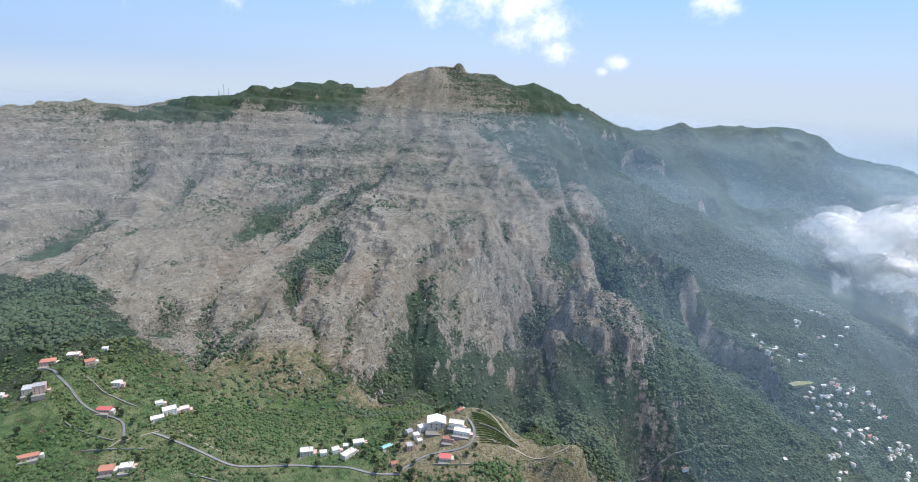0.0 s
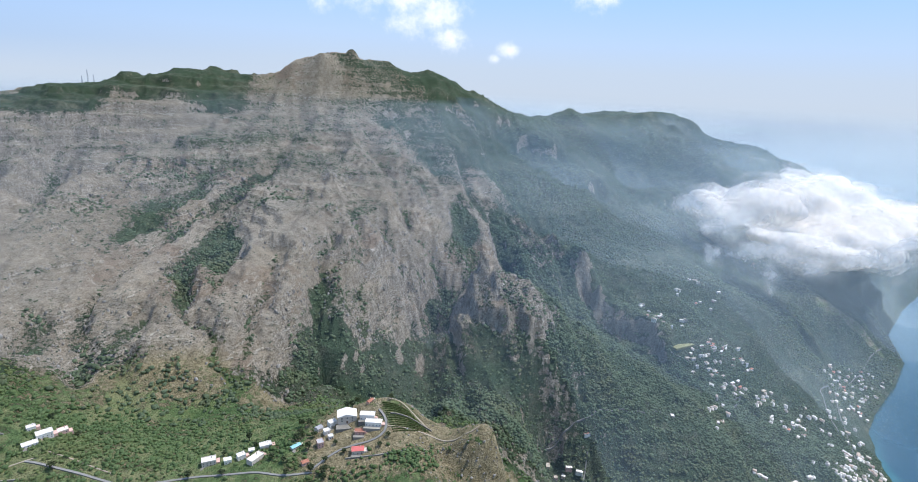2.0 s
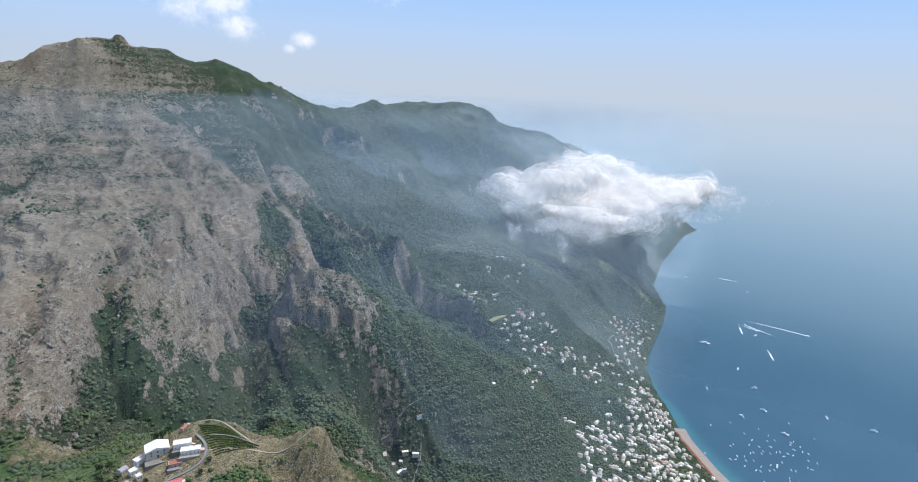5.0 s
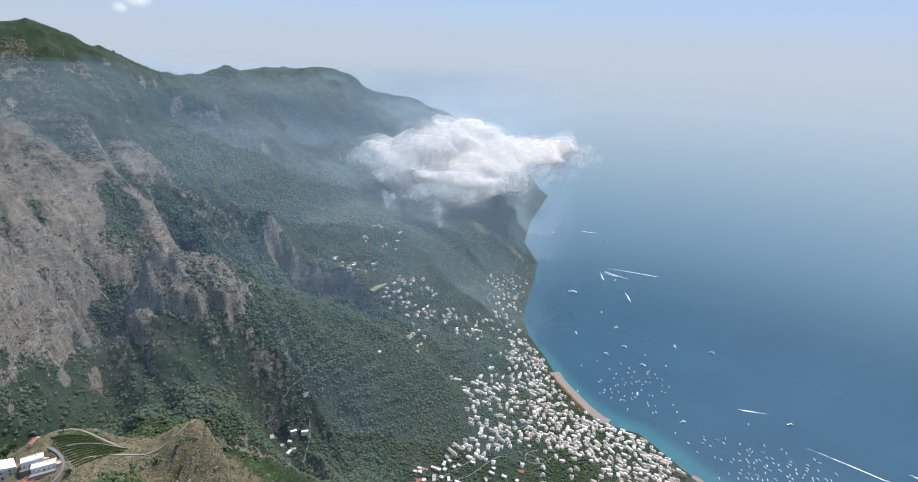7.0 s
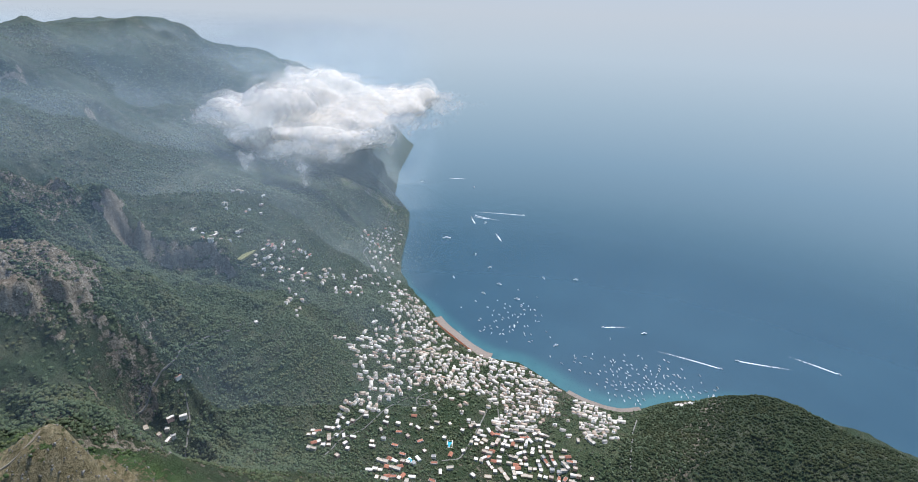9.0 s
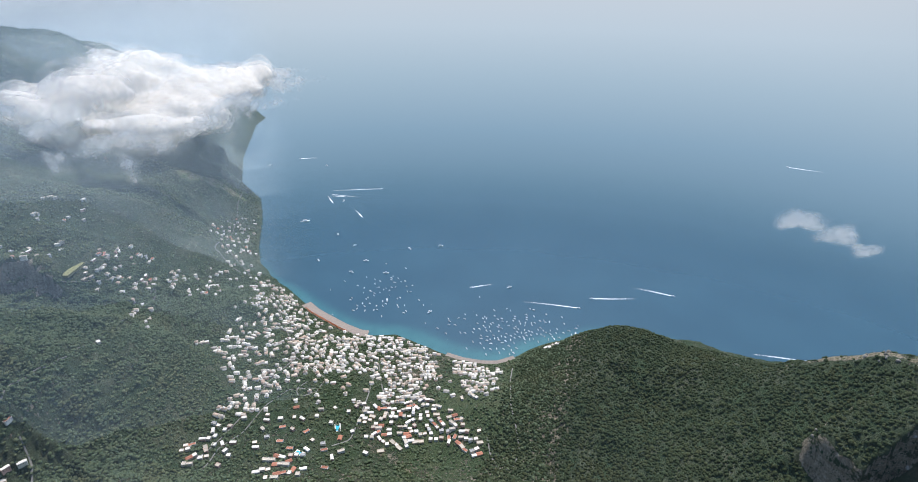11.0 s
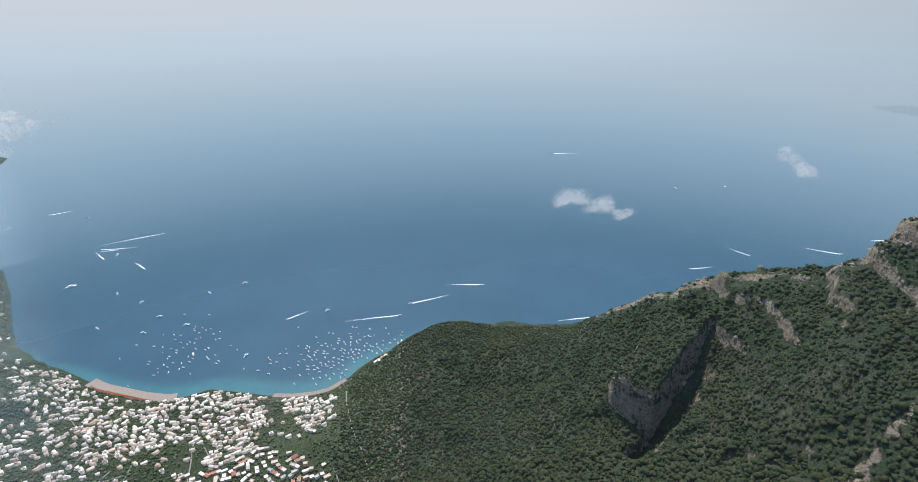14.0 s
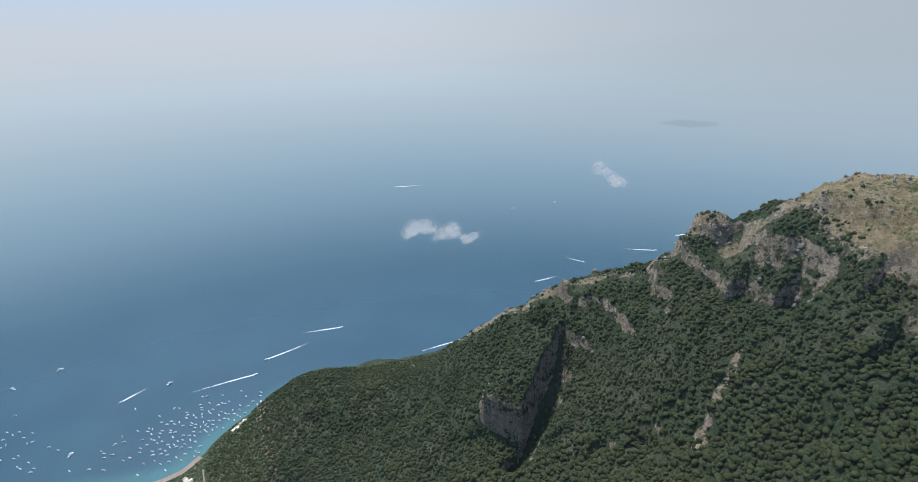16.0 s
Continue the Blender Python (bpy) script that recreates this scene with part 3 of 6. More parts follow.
def lie(x, y):
    """Height of the ground sheet, for arrays."""
    def between(grid, fx, fy):
        i, j = np.clip(fx.astype(int), 0, grid.shape[1] - 2), np.clip(fy.astype(int), 0, grid.shape[0] - 2)
        u, v = fx - i, fy - j
        return (grid[j, i] * (1 - u) + grid[j, i + 1] * u) * (1 - v) + (grid[j + 1, i] * (1 - u) + grid[j + 1, i + 1] * u) * v

    x, y = np.asarray(x, float), np.asarray(y, float)
    out = between(gz, (x - xs[0]) / STEP, (y - ys[0]) / STEP)
    for i0, i1, j0, j1, bx, by, bz in FINE:
        at = (x > xs[i0]) & (x < xs[i1]) & (y > ys[j0]) & (y < ys[j1])
        out[at] = between(bz, (x[at] - xs[i0]) / STEP * 2, (y[at] - ys[j0]) / STEP * 2)
    return out


def cover(x, y, z):
    """How much scrub and wood grows there (0 to 1), and how woody it is."""
    line = np.interp(y, [900, 1300, 1560, 1730, 2050, 2400, 2600], [300, 520, 760, 760, 640, 470, 240])
    wild = 230 * fbm(x, y, 240, 3, 57)
    east = smooth(-90, 150, x - line - wild) * smooth(200, 700, y)
    half = smooth(-560, -120, x - line - wild) * smooth(900, 1100, y)
    low = smooth(640, 520, z) * smooth(800, 950, y)
    foot = smooth(0, -60, near_line(x, y, "forest_foot") + 60 * fbm(x, y, 60, 3, 63) - np.interp(x, [-700, -480, -150, -60], [150, 60, 60, 140]))
    gully = smooth(34, 8, near_line(x, y, "centre_gully") + 20 * fbm(x, y, 40, 2, 73))
    west = smooth(-600, -720, x + 40 * fbm(x, y, 60, 2, 65)) * smooth(1180, 1050, y + 0.35 * (x + 800))
    top = smooth(420, 310, near_line(x, y, "faito_crest") + 80 * fbm(x, y, 120, 3, 75)) * smooth(-1420, -1330, x) * smooth(-420, -540, x) * smooth(965, 1015, z)
    hill = smooth(150, -50, y) * smooth(-500, -100, x)
    front = smooth(60, -40, y - np.interp(x, [-700, -480, -330, -150, -60], [880, 800, 760, 800, 860])) * (1 - hill)
    patch = fbm(x, y, 190, 4, 67)
    v = np.maximum.reduce([(0.74 + 0.20 * smooth(1500, 2100, y) + 0.35 * patch) * east * (1 - 0.45 * smooth(930, 1080, z) * smooth(150, -50, x)), (0.60 + 0.50 * patch) * half, 0.72 * low + 0.18 * low * smooth(-50, 100, x), 0.80 * foot, 0.66 * gully, 0.95 * west, 0.85 * top, 0.95 * hill, 0.66 * front])
    lee = smooth(0, 50, y + 50 * fbm(x, y, 90, 3, 107) - np.interp(x, [-60, 14, 209, 560, 742, 900], [2690, 2640, 2575, 2510, 2340, 2100])) * smooth(-60, 20, x)
    v = np.maximum(v, (0.54 + 0.5 * patch) * lee)
    v = np.maximum(v, (0.52 + 0.4 * patch) * smooth(1000, 880, y) * smooth(150, 60, x) * smooth(-900, -700, x))
    v = np.maximum(v, 0.35 + 0.10 * smooth(760, 640, z) + 0.16 * np.clip(fbm(x, y, 240, 3, 13) * 2.2, -1, 1))
    ridge = hill * smooth(32, 8, near_line(x, y, "hill_crest") + 34 * fbm(x, y, 45, 3, 103)) * smooth(260, 400, z)
    v = v - 0.60 * ridge - 0.6 * hill * smooth(15, 5, off_line(x, y, [(570, -730), (553, -690), (541, -640), (517, -603)]) + 26 * fbm(x, y, 30, 3, 105))
    v = v - 0.42 * smooth(120, 40, near_line(x, y, "nose")) + 0.34 * smooth(34, 20, np.hypot(x - 55, y - 672))
    woody = np.maximum.reduce([east, lee, 0.7 * half, low, foot, west, top, hill, gully, 0.35 + 0 * x])
    woody = woody * (1 - 0.75 * ridge)
    v = v - 0.6 * smooth(230, 150, np.hypot(x - 500, y + 1060))
    woody = woody * (1 - 0.9 * smooth(130, 70, near_line(x, y, "nose"))) * (1 - 0.8 * smooth(230, 150, np.hypot(x - 500, y + 1060)))
    woody = woody * (1 - 0.8 * smooth(420, 300, np.hypot(x + 230, (y - 660) * 1.3)))
    v = v + np.where(y > 850, smooth(700, 1000, y) * smooth(900, 700, z) * smooth(900, 400, x) * np.clip(0.05 - ribs(x, y) * 1.6, -0.25, 0.4), 0)
    v = v + 0.34 * ravines(x, y)[0] ** 2 * smooth(900, 720, z)
    crag = smooth(110, 40, near_line(x, y, "pinnacle")) * smooth(500, 580, z) + smooth(60, 15, near_line(x, y, "east_ridge")) * 0.7 + 0.8 * smooth(150, 90, np.hypot(x - 110, (y - 1330) * 0.8))
    f = np.clip(((x - 2080) * 270 - (y - 2030) * 80) / 79300, 0, 1)
    scar = smooth(50, 26, np.hypot(x - 2080 - 270 * f, y - 2030 + 80 * f) + 40 * fbm(x, y, 60, 2, 59))
    scree = smooth(42, 20, off_line(x, y, [(470, 2800), (520, 2750), (560, 2700), (590, 2570)]) + 30 * fbm(x, y, 50, 2, 69))
    v, woody = v - 0.7 * np.maximum(scar, 0.5 * scree), woody * (1 - 0.75 * scar)
    turn = -np.degrees(np.arctan2(-x, y))
    off = np.hypot(x, y) - np.interp(turn, [24.0, 26.0, 28.0, 31.8, 33.5], [1965, 1905, 1872, 1828, 1812])
    v = v - 0.6 * smooth(-42, -25, off) * smooth(26, 14, off) * smooth(23, 24, turn) * smooth(34, 33, turn)
    v = v - 0.15 * np.clip(crag, 0, 1) + 0.3 * smooth(540, 470, z) * smooth(250, 350, x) * smooth(900, 1000, y)
    stone = 0.20 * smooth(-350, -700, x) * smooth(1500, 1800, y) - 0.40 * smooth(950, 1250, y) * smooth(700, 780, z) * smooth(-900, -700, x) * smooth(350, 50, x)
    stone = stone + 0.10 * smooth(720, 620, z) * smooth(820, 950, y) + 0.2 * np.clip(crag, 0, 1) - 0.3 * smooth(1080, 1160, z)
    return v, woody, stone


def add_attribute(mesh, name, values):
    a = mesh.attributes.new(name, "FLOAT", "POINT")
    a.data.foreach_set("value", np.asarray(values, np.float32).ravel())


def sheet(name, grids, mat, fields=()):
    """One mesh of grids of x, y, z, of which only the cells marked keep are made; fields: the names of further grids of values."""
    verts, faces, values, base = [], [], [[] for _ in fields], 0
    for x, y, z, keep, *extra in grids:
        idx = np.arange(x.size).reshape(x.shape)
        quads = np.stack([idx[:-1, :-1], idx[:-1, 1:], idx[1:, 1:], idx[1:, :-1]], -1)[keep]
        used = np.unique(quads)
        renum = np.zeros(x.size, np.int64)
        renum[used] = np.arange(len(used)) + base
        base += len(used)
        verts.append(np.stack([x.ravel()[used], y.ravel()[used], z.ravel()[used]], -1))
        faces.append(renum[quads])
        for store, grid in zip(values, extra):
            store.append(np.ravel(grid)[used])
    me = bulk(name, np.concatenate(verts), np.concatenate(faces), mat)
    me.polygons.foreach_set("use_smooth", [True] * len(me.polygons))
    for key, store in zip(fields, values):
        add_attribute(me, key, np.concatenate(store))
    return new(name, me)


def bulk(name, verts, faces, mat):
    """One mesh from arrays of vertices and of faces that all have as many corners."""
    me = bpy.data.meshes.new(name)
    n, k = faces.shape
    me.vertices.add(len(verts))
    me.vertices.foreach_set("co", verts.astype(np.float32).ravel())
    me.loops.add(n * k)
    me.loops.foreach_set("vertex_index", faces.astype(np.int32).ravel())
    me.polygons.add(n)
    me.polygons.foreach_set("loop_start", np.arange(0, n * k, k, dtype=np.int32))
    me.update(calc_edges=True)
    me.validate()
    me.materials.append(mat)
    return me


top = np.maximum.reduce([gz[:-1, :-1], gz[1:, :-1], gz[:-1, 1:], gz[1:, 1:]])
land_cells = top > np.interp(np.hypot(gx, gy)[:-1, :-1], [1600, 1900], [-14, 0.3])
pale = pale_side(gx.ravel(), gy.ravel())
mx, my, mz = (0.25 * (a[:-1, :-1] + a[1:, :-1] + a[:-1, 1:] + a[1:, 1:]) for a in (gx, gy, gz))
is_hill = (my < 180 + 0.25 * (mx - 1000)) & (mx > 60)
is_head = (pale.reshape(gx.shape)[:-1, :-1] > 0.5) & ~is_hill
is_mount = (my > 830) & (mx < 620 + 0.35 * (my - 1200)) & (mz > 430) & ~is_head & ~is_hill
coarse = np.ones(land_cells.shape, bool)
for i0, i1, j0, j1, *_ in FINE:
    coarse[j0:j1, i0:i1] = False
grown = [cover(a.ravel(), b.ravel(), c.ravel()) for a, b, c in [(gx, gy, gz)] + [blk[4:] for blk in FINE]]
for name, mask, label, category in (
        ("mountain", is_mount, "steep grey limestone mountain with dry grass and scrub", "mountain"),
        ("headland", is_head, "far blue-green scrub slopes falling to the sea", "headland"),
        ("wooded_hill", is_hill, "steep hill of oak wood and limestone crags", "hill"),
        ("ground", ~is_mount & ~is_head & ~is_hill, "green saddle and valley slopes with fields and woods", "ground")):
    grids = [(gx, gy, gz, land_cells & mask & coarse, *grown[0])]
    for (i0, i1, j0, j1, bx, by, bz), fields in zip(FINE, grown[1:]):
        grids.append((bx, by, bz, np.repeat(np.repeat((land_cells & mask)[j0:j1, i0:i1], 2, 0), 2, 1), *fields))
    tagged(sheet(name, grids, LAND, ("veg", "dry", "stone")), label, category, kind="structure")

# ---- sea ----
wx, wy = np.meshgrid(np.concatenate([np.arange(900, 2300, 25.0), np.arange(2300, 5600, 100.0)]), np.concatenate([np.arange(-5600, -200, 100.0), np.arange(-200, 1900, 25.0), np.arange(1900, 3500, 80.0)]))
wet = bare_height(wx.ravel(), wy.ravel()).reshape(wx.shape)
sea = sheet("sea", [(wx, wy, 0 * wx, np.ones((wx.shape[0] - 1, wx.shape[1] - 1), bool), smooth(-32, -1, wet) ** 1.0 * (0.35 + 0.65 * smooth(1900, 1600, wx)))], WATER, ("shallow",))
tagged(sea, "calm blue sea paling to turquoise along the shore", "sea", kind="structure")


# ---- haze: thin wavering sheets added across the valleys to imitate haze, one behind another ----
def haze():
    m = bpy.data.materials.new("haze_sheet_tint")
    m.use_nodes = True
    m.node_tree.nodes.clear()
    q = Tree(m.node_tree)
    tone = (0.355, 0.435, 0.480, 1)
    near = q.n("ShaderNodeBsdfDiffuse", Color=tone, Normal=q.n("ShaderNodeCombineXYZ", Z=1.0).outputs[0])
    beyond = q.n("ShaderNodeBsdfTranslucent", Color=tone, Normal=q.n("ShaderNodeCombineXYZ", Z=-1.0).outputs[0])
    lit_sheet = q.n("ShaderNodeAddShader", i0=near.outputs[0], i1=beyond.outputs[0])
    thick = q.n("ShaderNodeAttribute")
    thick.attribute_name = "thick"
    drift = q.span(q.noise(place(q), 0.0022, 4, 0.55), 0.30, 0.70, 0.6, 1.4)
    out = q.n("ShaderNodeMixShader", Fac=q.math("MULTIPLY", thick.outputs["Fac"], drift), i1=q.n("ShaderNodeBsdfTransparent").outputs[0], i2=lit_sheet.outputs[0])
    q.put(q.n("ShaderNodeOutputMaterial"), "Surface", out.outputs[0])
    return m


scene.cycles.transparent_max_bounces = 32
HAZE_SHEET = haze()
# each further sheet pales the ground behind it a little more
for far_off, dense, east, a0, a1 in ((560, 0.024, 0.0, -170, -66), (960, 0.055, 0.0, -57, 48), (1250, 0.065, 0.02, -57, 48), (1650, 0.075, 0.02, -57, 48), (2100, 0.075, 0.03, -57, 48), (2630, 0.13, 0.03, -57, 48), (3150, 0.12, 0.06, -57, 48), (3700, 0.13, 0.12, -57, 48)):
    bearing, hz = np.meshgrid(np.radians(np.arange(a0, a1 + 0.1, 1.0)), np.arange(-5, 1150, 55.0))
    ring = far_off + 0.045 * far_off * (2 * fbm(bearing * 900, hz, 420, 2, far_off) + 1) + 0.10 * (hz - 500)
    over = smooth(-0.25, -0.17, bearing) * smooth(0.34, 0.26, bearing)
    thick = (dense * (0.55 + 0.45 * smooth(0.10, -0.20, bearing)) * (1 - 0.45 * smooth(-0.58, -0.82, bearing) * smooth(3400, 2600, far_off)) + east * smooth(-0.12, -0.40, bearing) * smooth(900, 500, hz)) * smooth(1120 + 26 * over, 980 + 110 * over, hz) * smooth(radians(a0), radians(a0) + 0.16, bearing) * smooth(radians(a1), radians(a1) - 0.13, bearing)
    tagged(sheet("haze", [(-np.sin(bearing) * ring, np.cos(bearing) * ring, hz, np.ones((hz.shape[0] - 1, hz.shape[1] - 1), bool), thick)], HAZE_SHEET, ("thick",)), "thin see-through sheet imitating blue haze across the valley", "haze", kind="stuff")

# ---- woods and scrub ----
def foliage(name, dark, mid, light):
    m, t, s = material(name)
    g = t.n("ShaderNodeNewGeometry")
    leaf = t.noise(g.outputs["Position"], 0.55, 5, 0.75)
    stand = t.noise(g.outputs["Position"], 0.012, 3, 0.6)
    tone = t.math("ADD", t.math("MULTIPLY", leaf, 0.5), t.math("ADD", t.math("MULTIPLY", g.outputs["Random Per Island"], 0.26), t.math("MULTIPLY", stand, 0.28)))
    dry = t.math("MULTIPLY", t.span(t.math("ADD", t.noise(g.outputs["Position"], 0.009, 5, 0.65), t.math("MULTIPLY", g.outputs["Random Per Island"], 0.05)), 0.50, 0.72), 0.40)
    t.put(s, "Base Color", t.mix(dry, t.ramp(tone, (0.25, dark), (0.5, mid), (0.78, light)), (mid[0] * 1.75, mid[1] * 1.15, mid[2] * 1.0)))
    s.inputs["Roughness"].default_value = 0.85
    s.inputs["Specular IOR Level"].default_value = 0.2
    bump(t, s, leaf, 1.0, 1.6)
    lit = t.n("ShaderNodeBsdfTranslucent", Color=t.ramp(tone, (0.25, mid), (0.75, light)))
    both_sides = t.n("ShaderNodeMixShader", Fac=0.42, i1=s.outputs[0], i2=lit.outputs[0])
    t.put(m.node_tree.nodes["Material Output"], "Surface", both_sides.outputs[0])
    return m


LEAF = foliage("oak_and_chestnut_leaves", (0.034, 0.052, 0.024), (0.064, 0.088, 0.040), (0.124, 0.138, 0.062))
SCRUB = foliage("grey_green_maquis", (0.075, 0.090, 0.062), (0.125, 0.145, 0.100), (0.190, 0.205, 0.145))


# leaf tones lightened to imitate haze lying over these woods
VALLEY = foliage("haze_paled_evergreen_leaves", (0.080, 0.112, 0.056), (0.140, 0.182, 0.096), (0.215, 0.250, 0.140))


ORCHARD = foliage("orchard_leaves", (0.072, 0.116, 0.044), (0.135, 0.198, 0.076), (0.225, 0.275, 0.120))


def clump(rough, cuts, seed, whole=False):
    """A lumpy crown of radius 1 with a flattened underside: vertices and triangles."""
    bm = bmesh.new()
    bmesh.ops.create_icosphere(bm, subdivisions=cuts, radius=1.0)
    rng = np.random.default_rng(seed)
    v = np.array([p.co for p in bm.verts])
    f = np.array([[p.index for p in face.verts] for face in bm.faces])
    bm.free()
    lobes = rng.normal(size=(7, 3))
    lobes /= np.linalg.norm(lobes, axis=1)[:, None]
    swell = 0.72 + 0.36 * np.max(np.clip(v @ lobes.T, 0, 1) ** 4, axis=1)
    v = v * (swell * (1 + rough * rng.normal(size=len(v))))[:, None]
    if not whole:
        f = f[v[f].mean(axis=1)[:, 2] > -0.42]
    v[:, 2] = np.where(v[:, 2] < 0, v[:, 2] * 0.55, v[:, 2] * 0.95)
    return v, f


def scatter(x, y, z, size, shapes, seed, squash=1.0):
    """Crowns of the given sizes at x, y, z: vertices and triangles."""
    rng = np.random.default_rng(seed)
    pick, turn = rng.integers(0, len(shapes), len(x)), rng.uniform(0, 6.283, len(x))
    vs, fs, base = [], [], 0
    for k, (v, f) in enumerate(shapes):
        at = np.where(pick == k)[0]
        if not len(at):
            continue
        c, s = np.cos(turn[at])[:, None], np.sin(turn[at])[:, None]
        w = size[at][:, None] * rng.uniform(0.85, 1.15, (len(at), 1))
        px = x[at][:, None] + w * (c * v[:, 0] - s * v[:, 1])
        py = y[at][:, None] + w * (s * v[:, 0] + c * v[:, 1])
        pz = z[at][:, None] + size[at][:, None] * squash * (v[:, 2] + 0.32)
        vs.append(np.stack([px, py, pz], -1).reshape(-1, 3))
        fs.append((f[None] + (base + len(v) * np.arange(len(at)))[:, None, None]).reshape(-1, 3))
        base += len(v) * len(at)
    return np.concatenate(vs), np.concatenate(fs)


def slope_at(x, y):
    return np.hypot(lie(x + 5, y) - lie(x - 5, y), lie(x, y + 5) - lie(x, y - 5)) / 10


def clear_of(x, y):
    """1 where trees may stand, 0 on fields, shore and town."""
    ok = np.ones(len(x))
    for ax, ay, r in CLEARINGS:
        ok *= smooth(r * 0.8, r * 1.1, np.hypot(x - ax, y - ay))
    return ok


# fields, yards and squares that stay open: x, y, radius
CLEARINGS = [(1060, 1532, 45), (30, 668, 55), (-30, 640, 45), (140, 615, 70), (90, 640, 50), (470, -960, 70), (530, -1060, 110), (430, -1050, 110), (-470, 690, 40), (-560, 640, 35), (-350, 575, 30), (-120, 600, 35)]


def grow(name, label, seed, count, box, lo, hi, shapes, mat, want, steep=1.6, squash=1.0):
    """A stand of trees or bushes in a stretch of the plan, thick where want(x, y, z) is high."""
    rng = np.random.default_rng(seed)
    x, y = rng.uniform(box[0], box[1], count), rng.uniform(box[2], box[3], count)
    z = lie(x, y)
    keep = rng.uniform(0, 1, count) < want(x, y, z) * clear_of(x, y) * smooth(steep * 1.25, steep * 0.8, slope_at(x, y)) * (z > 6)
    x, y, z = x[keep], y[keep], z[keep]
    size = lo + (hi - lo) * rng.beta(1.3, 2.8, len(x))
    v, f = scatter(x, y, z, size, shapes, seed + 1, squash)
    return tagged(new(name, bulk(name, v, f, mat)), label, "trees", kind="stuff")


ROUND = [clump(0.17, 2, k) for k in range(10)]
KNOBBLY = [clump(0.10, 1, 60 + k) for k in range(12)]
SMALL = [clump(0.24, 1, 40 + k) for k in range(14)]


# roads of the saddle, which trees keep clear of
SADDLE_ROADS = [
    [(-623, 733), (-584, 727), (-568, 709), (-533, 690), (-504, 678), (-471, 681), (-455, 674), (-440, 646)],
    [(-405, 655), (-336, 639), (-281, 619), (-205, 628), (-126, 615), (-93, 601), (-60, 600)],
    [(25, 678), (36, 660), (34, 641), (18, 632), (-13, 634), (-35, 628), (-62, 605)]]


def off_road(x, y):
    d = np.full(np.shape(x), 1e9)
    for line in SADDLE_ROADS:
        for (ax, ay), (bx, by) in zip(line, line[1:]):
            ex, ey = bx - ax, by - ay
            f = np.clip(((x - ax) * ex + (y - ay) * ey) / (ex * ex + ey * ey), 0, 1)
            d = np.minimum(d, np.hypot(x - ax - f * ex, y - ay - f * ey))
    return smooth(5, 8, d)


def seen_side(x, y):
    """The stretch between the hovering camera's side and the crest."""
    return smooth(60, 20, np.maximum(0, (x * 0.55 - y * 0.83) - np.interp(x, [500, 700, 1000, 1400], [1250, 1150, 1110, 850])))


def hill_wood(x, y, z):
    thick = np.clip(np.maximum(cover(x, y, z)[0], smooth(-60, 20, y)) * 1.5 - 0.25 + 0.5 * fbm(x, y, 60, 2, 5), 0, 1) * smooth(235, 190, y)
    reach = np.interp(np.degrees(np.arctan2(y, x)), [-75, -50, -30, 0, 8, 10], [1280, 1290, 1340, 1560, 1640, 1400])
    bald = 0.85 * smooth(55, 20, near_line(x, y, "hill_crest")) * smooth(300, 420, z) * smooth(40, 60, np.hypot(x - 822, y + 872))
    return thick * (np.hypot(x, y) > 690) * (np.hypot(x, y) < reach) * (1 - bald)


grow("hillside_trees", "dense green wood of round crowns on the hill", 7, 34000, (60, 1200, -950, 235), 3.2, 8.0, ROUND, LEAF,
     lambda x, y, z: hill_wood(x, y, z) * (np.hypot(x, y) < 900), 1.9, 1.05)
grow("upper_hillside_trees", "dense green wood on the hill up to its crest", 9, 62000, (60, 1650, -1200, 235), 2.6, 6.6, KNOBBLY, LEAF,
     lambda x, y, z: hill_wood(x, y, z) * (np.hypot(x, y) >= 890), 2.1, 1.0)
grow("saddle_trees", "mixed green trees between fields and houses on the saddle", 17, 21000, (-900, 260, 480, 960), 1.7, 4.4, SMALL, ORCHARD,
     lambda x, y, z: np.clip(0.58 + 2.2 * fbm(x, y, 90, 3, 9), 0.08, 1) * smooth(110, 160, np.hypot(x - 150, y - 600)) * off_road(x, y) * smooth(50, -20, y - np.interp(x, [-700, -480, -330, -150, -60], [930, 810, 770, 810, 960])))
grow("valley_trees", "dark green woods on the valley slopes", 27, 150000, (-1000, 1900, 780, 2200), 2.4, 6.6, SMALL, VALLEY,
     lambda x, y, z: np.clip(cover(x, y, z)[0] * 2.6 - 0.9 + 1.2 * fbm(x, y, 120, 3, 15), 0, 1) * (0.15 + 0.85 * smooth(-0.12, 0.0, fbm(x, y, 150, 4, 99))) * smooth(2250, 1750, np.hypot(x, y)) * smooth(420, 640, np.hypot(x - 1250, y - 620)), 1.9)
grow("headland_trees", "woods and tall scrub on the far slopes", 31, 26000, (600, 2700, 1500, 3300), 3.5, 8.0, SMALL, VALLEY,
     lambda x, y, z: smooth(2050, 2350, np.hypot(x, y)) * smooth(-0.06, 0.12, fbm(x, y, 210, 4, 33)) * smooth(0.6, 0.85, cover(x, y, z)[0]), 1.9)
